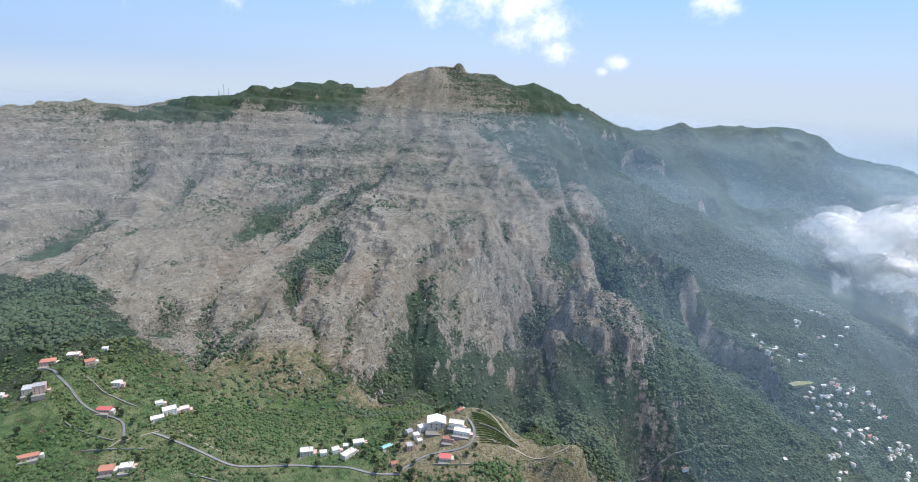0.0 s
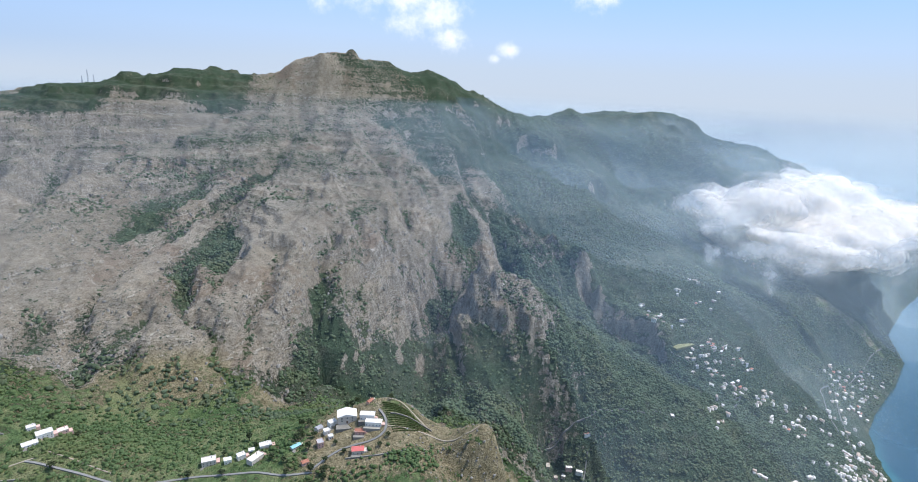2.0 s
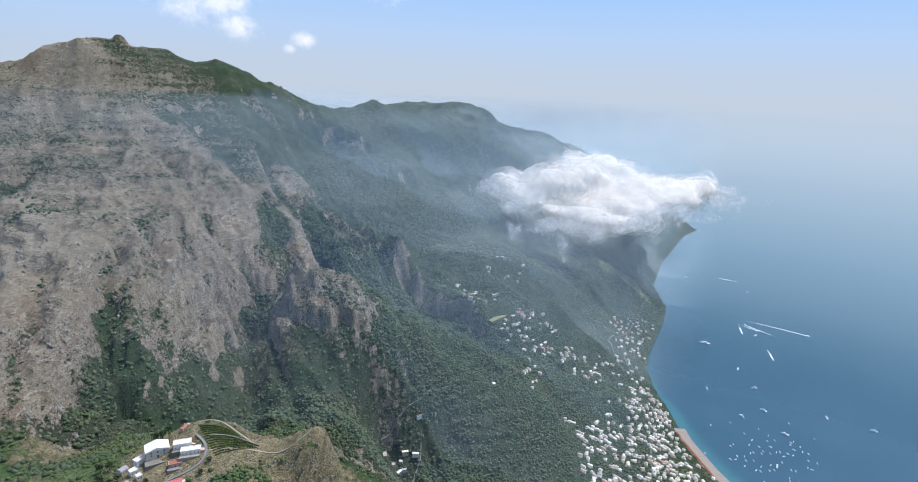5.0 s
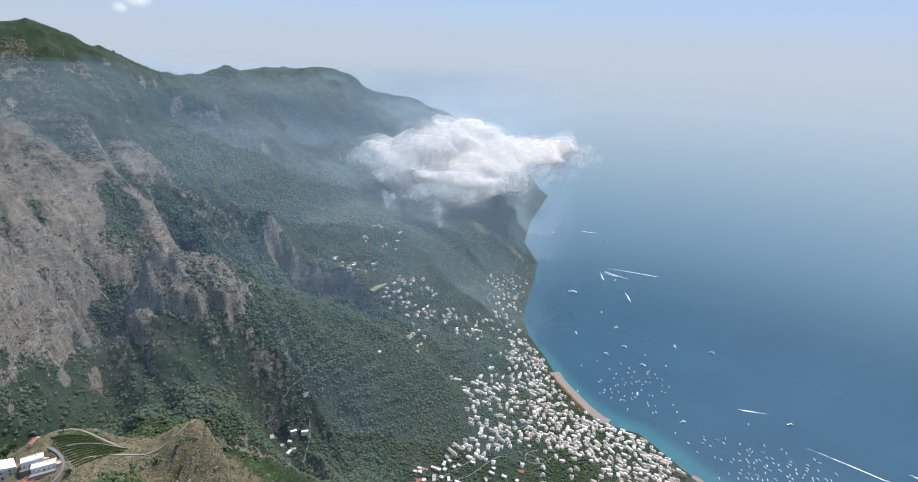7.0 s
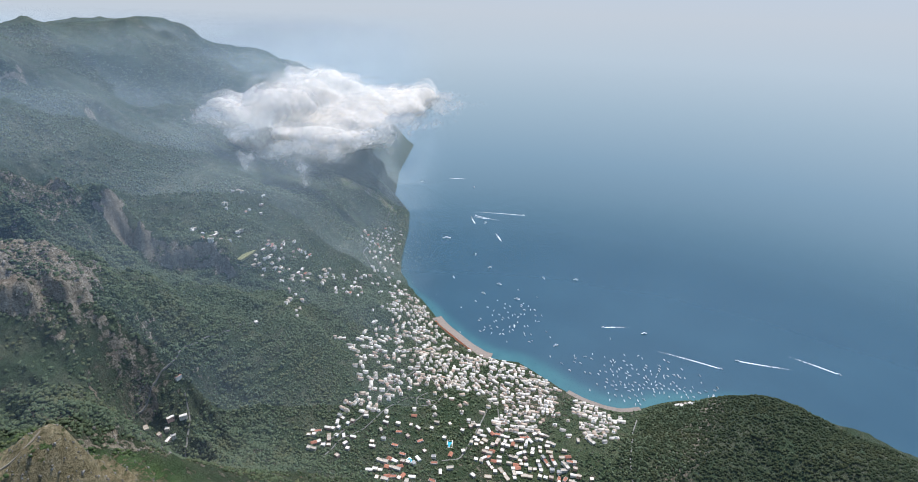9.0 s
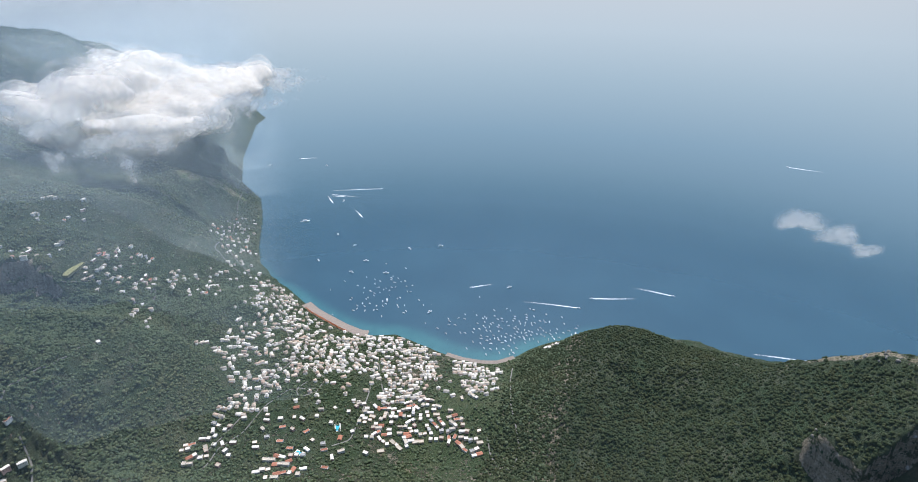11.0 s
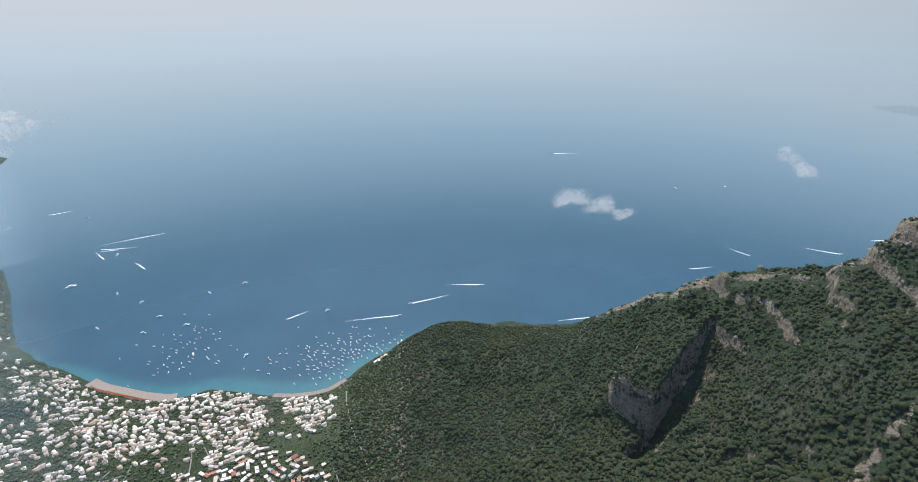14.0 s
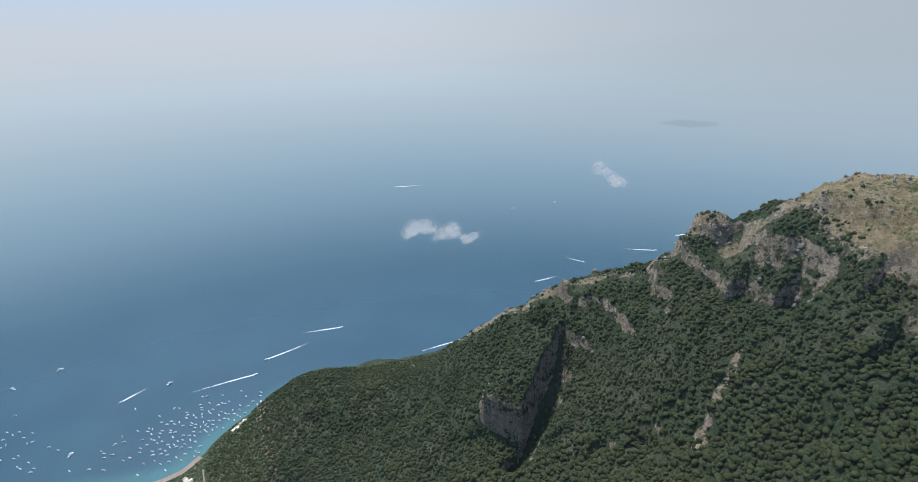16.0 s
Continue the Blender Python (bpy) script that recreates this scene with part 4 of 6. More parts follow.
grow("scrub_bushes", "grey-green bushes dotted over the rocky mountain", 47, 44000, (-1500, 900, 850, 2400), 1.2, 3.4, SMALL, SCRUB,
     lambda x, y, z: np.clip(0.16 + 1.3 * fbm(x, y, 160, 4, 29), 0.02, 0.8) * smooth(0.80, 0.6, cover(x, y, z)[0]), 3.0, 0.8)


# ---- loose crags and boulders on the steep faces ----
def stone():
    m, t, s = material("weathered_limestone")
    g = t.n("ShaderNodeNewGeometry")
    n = t.noise(g.outputs["Position"], 0.35, 6, 0.7)
    tone = t.math("ADD", t.math("MULTIPLY", n, 0.75), t.math("MULTIPLY", g.outputs["Random Per Island"], 0.25))
    t.put(s, "Base Color", t.ramp(tone, (0.30, (0.10, 0.09, 0.073)), (0.5, (0.22, 0.198, 0.162)), (0.68, (0.36, 0.33, 0.28))))
    s.inputs["Roughness"].default_value = 0.95
    bump(t, s, n, 1.0, 1.5)
    return m


LIMESTONE = stone()
JAGGED = [clump(0.30, 1, 140 + k) for k in range(8)]


def outcrops(name, label, seed, count, box, lo, hi, want, tall):
    rng = np.random.default_rng(seed)
    x, y = rng.uniform(box[0], box[1], count), rng.uniform(box[2], box[3], count)
    z = lie(x, y)
    keep = rng.uniform(0, 1, count) < want(x, y, z, slope_at(x, y))
    x, y, z = x[keep], y[keep], z[keep]
    size = lo + (hi - lo) * rng.beta(1.2, 3.5, len(x))
    v, f = scatter(x, y, z - 0.25 * size, size, JAGGED, seed + 1, tall)
    tagged(new(name, bulk(name, v, f, LIMESTONE)), label, "rocks", kind="stuff")


outcrops("mountain_crags", "jagged grey limestone outcrops on the mountain", 61, 20000, (-900, 1000, 860, 2000), 1.2, 5.5,
         lambda x, y, z, g: np.clip(smooth(0.55, 1.1, g) * 0.8 + 0.03, 0, 1) * smooth(-0.1, 0.12, fbm(x, y, 70, 3, 77)) * smooth(0.75, 0.5, cover(x, y, z)[0]), 1.5)
outcrops("hilltop_crags", "jagged limestone rocks along the hill crest", 63, 17000, (100, 1500, -1200, 0), 2.0, 8.5,
         lambda x, y, z, g: np.clip(smooth(1.7, 2.4, g) * 0.4 + 0.5 * smooth(45, 10, near_line(x, y, "hill_crest")) * smooth(250, 420, z), 0, 1) * smooth(-0.1, 0.1, fbm(x, y, 50, 3, 79)) * np.maximum(smooth(400, 480, z), smooth(150, 110, np.hypot(x - 893, y + 447))), 1.3)
outcrops("nose_rocks", "pale limestone rocks on the grassy nose", 65, 1500, (60, 260, 540, 720), 0.5, 2.8,
         lambda x, y, z, g: smooth(0.45, 1.0, g) * 0.5 + 0.02 + 0.4 * smooth(16, 22, near_line(x, y, "nose")) * smooth(48, 34, near_line(x, y, "nose")), 1.1)

# ---- helpers for things ----
def ground_at(x, y):
    """Height of the ground sheet at one place."""
    for i0, i1, j0, j1, *_ in FINE:
        if xs[i0] < x < xs[i1] and ys[j0] < y < ys[j1]:
            return float(lie(np.array([x]), np.array([y]))[0])
    fx, fy = (x - xs[0]) / STEP, (y - ys[0]) / STEP
    i, j = int(fx), int(fy)
    u, v = fx - i, fy - j
    return float((gz[j, i] * (1 - u) + gz[j, i + 1] * u) * (1 - v) + (gz[j + 1, i] * (1 - u) + gz[j + 1, i + 1] * u) * v)


def fall_line(x, y, reach=12.0):
    """The direction, in radians, in which the ground falls."""
    return math.atan2(ground_at(x, y - reach) - ground_at(x, y + reach), ground_at(x - reach, y) - ground_at(x + reach, y))


def part(name, bm, mat, parent=None, label=""):
    me = bpy.data.meshes.new(name)
    bm.to_mesh(me)
    bm.free()
    me.materials.append(mat)
    ob = new(name, me)
    ob.parent = parent
    return tagged(ob, label) if label else ob


def box(bm, x0, x1, y0, y1, z0, z1, taper=0.0):
    """An upright block, its top drawn in by taper."""
    lo = [bm.verts.new(p) for p in ((x0, y0, z0), (x1, y0, z0), (x1, y1, z0), (x0, y1, z0))]
    hi = [bm.verts.new(p) for p in ((x0 + taper, y0 + taper, z1), (x1 - taper, y0 + taper, z1), (x1 - taper, y1 - taper, z1), (x0 + taper, y1 - taper, z1))]
    bm.faces.new(lo[::-1])
    bm.faces.new(hi)
    for k in range(4):
        bm.faces.new((lo[k], lo[(k + 1) % 4], hi[(k + 1) % 4], hi[k]))


def block(*a, **k):
    bm = bmesh.new()
    box(bm, *a, **k)
    return bm


def ribbon(name, line, width, mat, lift=1.2, deep=4.0, step=7.0, label="", category="road", follow=True):
    """A made-up strip along a line of x, y, lying on the ground, with sides that run into it."""
    pts = np.array(along([(*p, 0) for p in line], step))[:, :2]
    for _ in range(3):
        pts[1:-1] = (pts[:-2] + 2 * pts[1:-1] + pts[2:]) / 4
    way = np.gradient(pts, axis=0)
    way /= np.linalg.norm(way, axis=1)[:, None] + 1e-9
    side = np.stack([-way[:, 1], way[:, 0]], -1) * width / 2
    mid = np.array([ground_at(*p) for p in pts])
    if len(mid) > 4:
        mid[1:-1] = (mid[:-2] + mid[1:-1] + mid[2:]) / 3
    bm = bmesh.new()
    rows = []
    for p, s, z in zip(pts, side, mid):
        l, r = p + s, p - s
        zl, zr = max(ground_at(*l), z) + lift, max(ground_at(*r), z) + lift
        z0 = (zl + zr) / 2
        rows.append([bm.verts.new(v) for v in ((*l, z0 - deep), (*l, z0), (*r, z0), (*r, z0 - deep))])
    for a, b in zip(rows, rows[1:]):
        for k in range(3):
            bm.faces.new((a[k], a[k + 1], b[k + 1], b[k]))
    bm.faces.new(rows[0][::-1])
    bm.faces.new(rows[-1])
    bmesh.ops.recalc_face_normals(bm, faces=bm.faces)
    return tagged(part(name, bm, mat), label, category, kind="structure")


# ---- more materials ----
PLASTER = [plain("white_plaster", (0.80, 0.735, 0.635)), plain("cream_plaster", (0.58, 0.50, 0.40)), plain("pink_plaster", (0.60, 0.38, 0.30)), plain("ochre_plaster", (0.62, 0.47, 0.30))]
WHITE_ROOF = plain("whitewashed_roof", (0.77, 0.705, 0.61), 0.85, 0.20, 0.25)
CREAM_ROOF = plain("cream_screed_roof", (0.50, 0.43, 0.34), 0.9, 0.2, 0.3)
GREY_ROOF = plain("grey_screed_roof", (0.40, 0.38, 0.36), 0.9, 0.2, 0.3)
TILE_ROOF = plain("terracotta_tiles", (0.42, 0.17, 0.10), 0.85, 0.25, 0.5)
RED_ROOF = plain("red_sheet_roof", (0.50, 0.11, 0.09), 0.6, 0.15, 0.3)
TEAL_ROOF = plain("green_sheet_roof", (0.25, 0.48, 0.44), 0.6, 0.12, 0.3)
SHUTTER = plain("dark_window", (0.05, 0.06, 0.07), 0.3)
WOOD = plain("door_wood", (0.16, 0.09, 0.05), 0.7)
ASPHALT = plain("pale_worn_asphalt", (0.20, 0.187, 0.160), 0.9, 0.18, 0.15)
TRACK = plain("dusty_track", (0.33, 0.27, 0.185), 0.95, 0.2, 0.12)
STONE = plain("dry_stone", (0.25, 0.225, 0.18), 0.95, 0.3, 0.6)
PEBBLE = plain("grey_pebbles", (0.29, 0.235, 0.19), 0.9, 0.2, 0.15)
CANVAS = plain("orange_canvas", (0.62, 0.20, 0.08), 0.8, 0.2, 0.5)
TURF = plain("worn_turf", (0.24, 0.23, 0.10), 0.95, 0.25, 0.08)
POOL = plain("pool_water", (0.05, 0.42, 0.52), 0.1, 0.1, 0.3)
GELCOAT = plain("white_gelcoat", (0.82, 0.82, 0.82), 0.3, 0.05, 0.5)
DARKGLASS = plain("smoked_glass", (0.03, 0.04, 0.05), 0.1)
STEEL = plain("galvanised_steel", (0.42, 0.42, 0.42), 0.5)
BARK = plain("bark", (0.10, 0.075, 0.05), 0.95, 0.3, 1.5)
VINE = foliage("vine_leaves", (0.045, 0.065, 0.020), (0.085, 0.115, 0.035), (0.14, 0.165, 0.055))


# ---- houses ----
def house(w, d, h, wall, roof, kind, label, group="", side=0.0):
    """A house at the origin: walls sunk into the slope, a flat roof with parapet or a hipped one, shuttered windows and a door."""
    top = new("house")
    tagged(top, label, "house", group)
    body = block(-w / 2, w / 2, -d / 2, d / 2, -7.0, h)
    part("wall", body, wall, top)
    if kind == "flat":
        bm = block(-w / 2 - 0.3, w / 2 + 0.3, -d / 2 - 0.3, d / 2 + 0.3, h, h + 0.35)
        part("roof", bm, roof, top)
        bm = bmesh.new()
        for a in ((-w / 2 - 0.25, w / 2 + 0.25, -d / 2 - 0.25, -d / 2 + 0.05), (-w / 2 - 0.25, w / 2 + 0.25, d / 2 - 0.05, d / 2 + 0.25), (-w / 2 - 0.25, -w / 2 + 0.05, -d / 2 + 0.05, d / 2 - 0.05), (w / 2 - 0.05, w / 2 + 0.25, -d / 2 + 0.05, d / 2 - 0.05)):
            box(bm, *a, h + 0.352, h + 1.1)
        part("parapet", bm, wall, top)
    elif kind == "vault":
        bm = bmesh.new()
        n = 8
        rows = [[bm.verts.new((x, -math.cos(math.pi * k / n) * (d / 2 + 0.3), h + 0.02 + math.sin(math.pi * k / n) * d * 0.16)) for k in range(n + 1)] for x in (-w / 2 - 0.3, w / 2 + 0.3)]
        for k in range(n):
            bm.faces.new((rows[0][k], rows[1][k], rows[1][k + 1], rows[0][k + 1]))
        bm.faces.new(rows[0][::-1])
        bm.faces.new(rows[1])
        bmesh.ops.recalc_face_normals(bm, faces=bm.faces)
        part("roof", bm, roof, top)
    else:
        bm = bmesh.new()
        rise, run = min(w, d) * 0.24, min(w, d) / 2 + 0.5
        e = [bm.verts.new(p) for p in ((-w / 2 - 0.5, -d / 2 - 0.5, h), (w / 2 + 0.5, -d / 2 - 0.5, h), (w / 2 + 0.5, d / 2 + 0.5, h), (-w / 2 - 0.5, d / 2 + 0.5, h))]
        inset = run if kind == "hip" else 0.0
        r = [bm.verts.new((-w / 2 - 0.5 + inset, 0, h + rise)), bm.verts.new((w / 2 + 0.5 - inset, 0, h + rise))]
        for f in ((e[0], e[1], r[1], r[0]), (e[2], e[3], r[0], r[1]), (e[1], e[2], r[1]), (e[3], e[0], r[0]), (e[3], e[2], e[1], e[0])):
            bm.faces.new(f)
        bmesh.ops.recalc_face_normals(bm, faces=bm.faces)
        part("roof", bm, roof, top)
    if group == "houses on the saddle" and w > 9.5:
        part("terrace", block(-w / 2 - 1.5, w / 2 - 1.0, -d / 2 - 5.5, -d / 2 - 0.32, -7.0, 0.05), STONE, top, "stone-faced terrace before the door")
        part("annex", block(w / 2 + 0.32, w / 2 + 4.6, -d / 2 + 0.8, d / 2 - 1.2, -7.0, min(h * 0.6, 3.2)), PLASTER[2] if kind == "flat" else PLASTER[1], top, "low plastered annex")
        part("chimney", block(w * 0.18, w * 0.18 + 0.9, d * 0.12, d * 0.12 + 0.9, h, h + 2.2 + 0.12 * min(w, d)), wall, top)
    storeys = max(1, int(h / 3.1))
    n = max(2, int(w / 4.2))
    shared = None
    for level in range(storeys):
        for k in range(n):
            x = -w / 2 + w * (k + 0.5) / n
            if level == 0 and k == n // 2:
                ob = part("door", block(-0.6, 0.6, -0.12, 0.1, 0, 2.3), WOOD, top)
                ob.location = (x, -d / 2 - 0.03, 0.1)
                continue
            if shared is None:
                bm = block(-0.55, 0.55, -0.1, 0.12, 0, 1.5)
                ob = part("window", bm, SHUTTER, top)
                shared = ob.data
            else:
                ob = new("window", shared)
                ob.parent = top
            ob.location = (x, -d / 2 - 0.03, 0.95 + 3.1 * level)
    return top


HOME = pose(0, 0, -400)


def settle(thing, x, y, turn, lift=0.0):
    thing.matrix_basis = Matrix.Translation((x, y, ground_at(x, y) + lift)) @ Matrix.Rotation(turn, 4, "Z")
    return thing


def settled(x, y, turn, lift=0.0):
    return Matrix.Translation((x, y, ground_at(x, y) + lift)) @ Matrix.Rotation(turn, 4, "Z")


# houses of the hamlets on the saddle: x, y, width, depth, height, turn, wall, roof, kind
SADDLE_HOUSES = [
    (-604, 741, 19, 12, 7, 0.4, 2, TILE_ROOF, "hip"), (-580, 762, 17, 11, 5, 0.3, 2, WHITE_ROOF, "flat"), (-546, 748, 13, 10, 6, 0.7, 2, TILE_ROOF, "gable"),
    (-501, 736, 13, 9, 4, 0.1, 0, WHITE_ROOF, "flat"), (-547, 786, 8, 6, 4, 0.2, 0, WHITE_ROOF, "flat"), (-597, 695, 20, 15, 8, 0.5, 1, GREY_ROOF, "flat"),
    (-571, 679, 15, 12, 11, 0.5, 2, GREY_ROOF, "flat"), (-489, 686, 18, 9, 4, 0.05, 2, RED_ROOF, "gable"), (-431, 720, 10, 8, 5, 0.6, 0, WHITE_ROOF, "flat"),
    (-405, 700, 18, 11, 8, 0.6, 0, WHITE_ROOF, "flat"), (-391, 715, 12, 10, 7, 0.6, 2, WHITE_ROOF, "flat"), (-413, 682, 17, 9, 3, 0.6, 0, WHITE_ROOF, "flat"),
    (-640, 690, 10, 8, 5, 0.3, 0, WHITE_ROOF, "flat"), (-628, 666, 12, 8, 5, 0.2, 0, WHITE_ROOF, "flat"), (-529, 592, 26, 8, 4, 0.5, 2, TILE_ROOF, "gable"),
    (-432, 596, 16, 12, 6, 0.3, 2, TILE_ROOF, "gable"), (-411, 602, 15, 11, 5, 0.3, 1, WHITE_ROOF, "flat"),
    (-194, 652, 17, 11, 7, 0.25, 1, WHITE_ROOF, "flat"), (-170, 648, 9, 7, 5, 0.3, 0, WHITE_ROOF, "flat"), (-154, 652, 10, 8, 6, 0.5, 0, WHITE_ROOF, "flat"),
    (-143, 663, 7, 6, 4, 0.2, 0, WHITE_ROOF, "flat"), (-126, 668, 15, 9, 5, 0.3, 0, WHITE_ROOF, "flat"), (-134, 640, 20, 10, 6, 0.9, 1, WHITE_ROOF, "flat"),
    (-39, 682, 11, 9, 6, 0.5, 0, WHITE_ROOF, "flat"), (-46, 668, 8, 7, 5, 0.4, 0, WHITE_ROOF, "flat"), (-53, 646, 8, 10, 7, 0.3, 2, GREY_ROOF, "flat"),
    (-57, 680, 9, 8, 5, 0.7, 1, GREY_ROOF, "gable"), (9, 672, 20, 10, 6, -0.15, 0, WHITE_ROOF, "flat"), (17, 658, 22, 9, 5, -0.2, 0, WHITE_ROOF, "flat"),
    (-1, 652, 14, 8, 4, -0.1, 2, TILE_ROOF, "flat"), (-4, 620, 15, 10, 5, 0.0, 1, RED_ROOF, "gable"), (-85, 652, 13, 6, 3, 0.7, 1, TEAL_ROOF, "gable"),
    (-70, 617, 9, 6, 4, 0.5, 2, TILE_ROOF, "gable"), (13, 702, 11, 5, 3, 0.9, 2, TILE_ROOF, "gable"), (-40, 656, 6, 6, 4, 0.4, 0, WHITE_ROOF, "flat"),
]
WALL_NAME = ("white", "cream", "pink", "ochre")
ROOF_NAME = {"flat": "a flat roof and parapet", "hip": "a hipped tile roof", "gable": "a gabled roof", "vault": "a vaulted roof"}
for hx, hy, hw, hd, hh, turn, wall, roof, kind in SADDLE_HOUSES:
    shade = {"whitewashed_roof": "whitewashed", "grey_screed_roof": "grey", "terracotta_tiles": "terracotta", "red_sheet_roof": "red", "green_sheet_roof": "pale green"}[roof.name]
    settle(house(hw, hd, hh, PLASTER[wall], roof, kind, f"{WALL_NAME[wall]} plastered house with {shade} {'flat' if kind == 'flat' else 'pitched'} roof among fields", "houses on the saddle"), hx, hy, turn)

# the church of the hamlet: a nave with two white roof slopes, a gabled front and a terrace wall
church = new("church")
tagged(church, "pale stone church with white gabled roof on a terrace", "church")
part("wall", block(-13, 13, -9, 9, -8, 10), PLASTER[1], church)
bm = bmesh.new()
e = [bm.verts.new(p) for p in ((-13.5, -9.5, 10.0), (13.5, -9.5, 10.0), (13.5, 9.5, 10.0), (-13.5, 9.5, 10.0), (0, -9.5, 14.0), (0, 9.5, 14.0))]
for f in ((e[0], e[4], e[5], e[3]), (e[4], e[1], e[2], e[5]), (e[0], e[1], e[4]), (e[2], e[3], e[5]), (e[3], e[2], e[1], e[0])):
    bm.faces.new(f)
bmesh.ops.recalc_face_normals(bm, faces=bm.faces)
part("roof", bm, WHITE_ROOF, church)
part("door", block(-1.2, 1.2, -9.2, -8.9, 0, 3.6), WOOD, church)
for x, z in ((-7, 3.0), (7, 3.0), (0, 7.0), (-7, 6.8), (7, 6.8)):
    part("window", block(x - 0.8, x + 0.8, -9.15, -8.9, z, z + 2.0), SHUTTER, church)
part("terrace", block(-15, 15, -20, -9.2, -8, -1.0), STONE, church, "stone terrace before the front")
settle(church, -19, 683, 0.05)


# ---- the town below ----
def template(k):
    rng = random.Random(100 + k)
    w, d, h = rng.uniform(8.5, 17), rng.uniform(6.5, 10), rng.choice((3.6, 4.2, 6.2, 6.4, 6.6))
    wall = rng.choice((0, 0, 0, 0, 1, 1, 3, 2))
    kind = ("flat", "flat", "flat", "vault", "flat", "flat", "gable", "flat")[k % 8]
    roof = TILE_ROOF if kind == "gable" or k == 5 else (GREY_ROOF if k == 9 else (CREAM_ROOF if k % 3 == 1 else WHITE_ROOF))
    tall = "low" if h < 5 else "two-storey"
    tone = {"terracotta_tiles": "terracotta", "grey_screed_roof": "grey", "cream_screed_roof": "cream", "whitewashed_roof": "whitewashed"}[roof.name]
    return w, d, h, PLASTER[wall], roof, kind, f"{tall} {WALL_NAME[wall]} house with {tone} {'vaulted' if kind == 'vault' else kind} roof on the slope"


TEMPLATES = [template(k) for k in range(14)]
# quarters of the town: outline, and how closely built
QUARTERS = [
    ([(1193, 922), (1365, 898), (1425, 775), (1500, 725), (1497, 559), (1434, 505), (1154, 432), (1031, 308), (1024, 433), (1099, 515), (1249, 645), (1152, 741), (1055, 816)], 1.0),
    ([(981, 956), (1076, 886), (1014, 810), (833, 808), (702, 839), (720, 871), (890, 886)], 0.8),
    ([(1561, 1316), (1648, 1259), (1555, 1084), (1425, 910), (1233, 879), (1317, 1017), (1353, 1126)], 0.6),
    ([(1412, 435), (1428, 358), (1375, 266), (1183, 244), (1186, 312)], 0.95),
    ([(1048, 600), (1126, 529), (1071, 414), (995, 358), (917, 478)], 0.9),
    ([(1170, 560), (1100, 350), (1030, 180), (975, 215), (1000, 375), (1060, 520)], 0.85),
    ([(763, 698), (818, 633), (758, 582), (691, 635)], 0.7),
    ([(1121, 1148), (1340, 1132), (1301, 989), (1113, 860), (981, 956)], 0.3),
    ([(892, 633), (981, 537), (909, 453), (785, 556)], 0.10),
    ([(1937, 1787), (2225, 1765), (1964, 1582), (1744, 1509), (1697, 1329), (1561, 1278), (1633, 1454)], 0.10),
    ([(1093, 1507), (1307, 1466), (1503, 1435), (1616, 1381), (1322, 1268), (1206, 1363), (985, 1220), (1063, 1357)], 0.12),
    ([(690, 770), (1110, 1048), (1500, 1330), (1640, 1290), (1520, 1070), (1452, 770), (1420, 500), (1395, 285), (1060, 285), (900, 470)], 0.07)]


def inside(x, y, loop):
    odd = False
    for (ax, ay), (bx, by) in zip(loop, loop[1:] + loop[:1]):
        if (ay > y) != (by > y) and x < (bx - ax) * (y - ay) / (by - ay) + ax:
            odd = not odd
    return odd


rng = random.Random(5)
sites, cells = [], {}


def free_site(x, y, gap, turn=0.0, long=1.0):
    """Takes the place if no house stands nearer than gap, or than gap times long in the direction of turn."""
    i, j = int(x // 24), int(y // 24)
    c, s_ = math.cos(turn), math.sin(turn)
    for a in (i - 1, i, i + 1):
        for b in (j - 1, j, j + 1):
            for p, q in cells.get((a, b), ()):
                if math.hypot(((x - p) * c + (y - q) * s_) / long, (y - q) * c - (x - p) * s_) < gap:
                    return False
    cells.setdefault((i, j), []).append((x, y))
    return True


def contour(x, y):
    return fall_line(x, y, 38.0) + math.pi / 2


for _ in range(60000):
    x, y = rng.uniform(680, 2230), rng.uniform(235, 1790)
    wx_, wy_ = x + 34 * noise.noise(Vector((x / 60, y / 60, 3))), y + 34 * noise.noise(Vector((x / 60, y / 60, 9)))
    fill = max([f for loop, f in QUARTERS if inside(wx_, wy_, loop)], default=0.0)
    if rng.random() > fill or noise.noise(Vector((x / 55, y / 55, 5))) < (-0.42 + 0.34 * (1 - fill)) + rng.uniform(-0.08, 0.08) or ground_at(x, y) < 3:
        continue
    turn = (contour(x, y) if rng.random() < 0.35 else 2.0 + 0.7 * noise.noise(Vector((x / 90, y / 90, 1)))) + rng.choice((0, 0, 0, 0, 0, 1.571)) + rng.uniform(-0.14, 0.14)
    if free_site(x, y, rng.uniform(11.0, 15.0) + 7 * (1 - fill) ** 2, turn, 2.1):
        # a short row, house against house
        run = rng.choice((1, 1, 2, 2, 3)) if fill > 0.15 else 1
        for k in range(run):
            o, q = (k - (run - 1) / 2) * rng.uniform(11.5, 14.5), rng.uniform(-3.0, 3.0)
            a, b = x + o * math.cos(turn) - q * math.sin(turn), y + o * math.sin(turn) + q * math.cos(turn)
            sites.append((a, b, turn + rng.uniform(-0.12, 0.12)))
            cells.setdefault((int(a // 24), int(b // 24)), []).append((a, b))
sites.sort(key=lambda p: math.hypot(p[0], p[1]))
LAYOUT = []
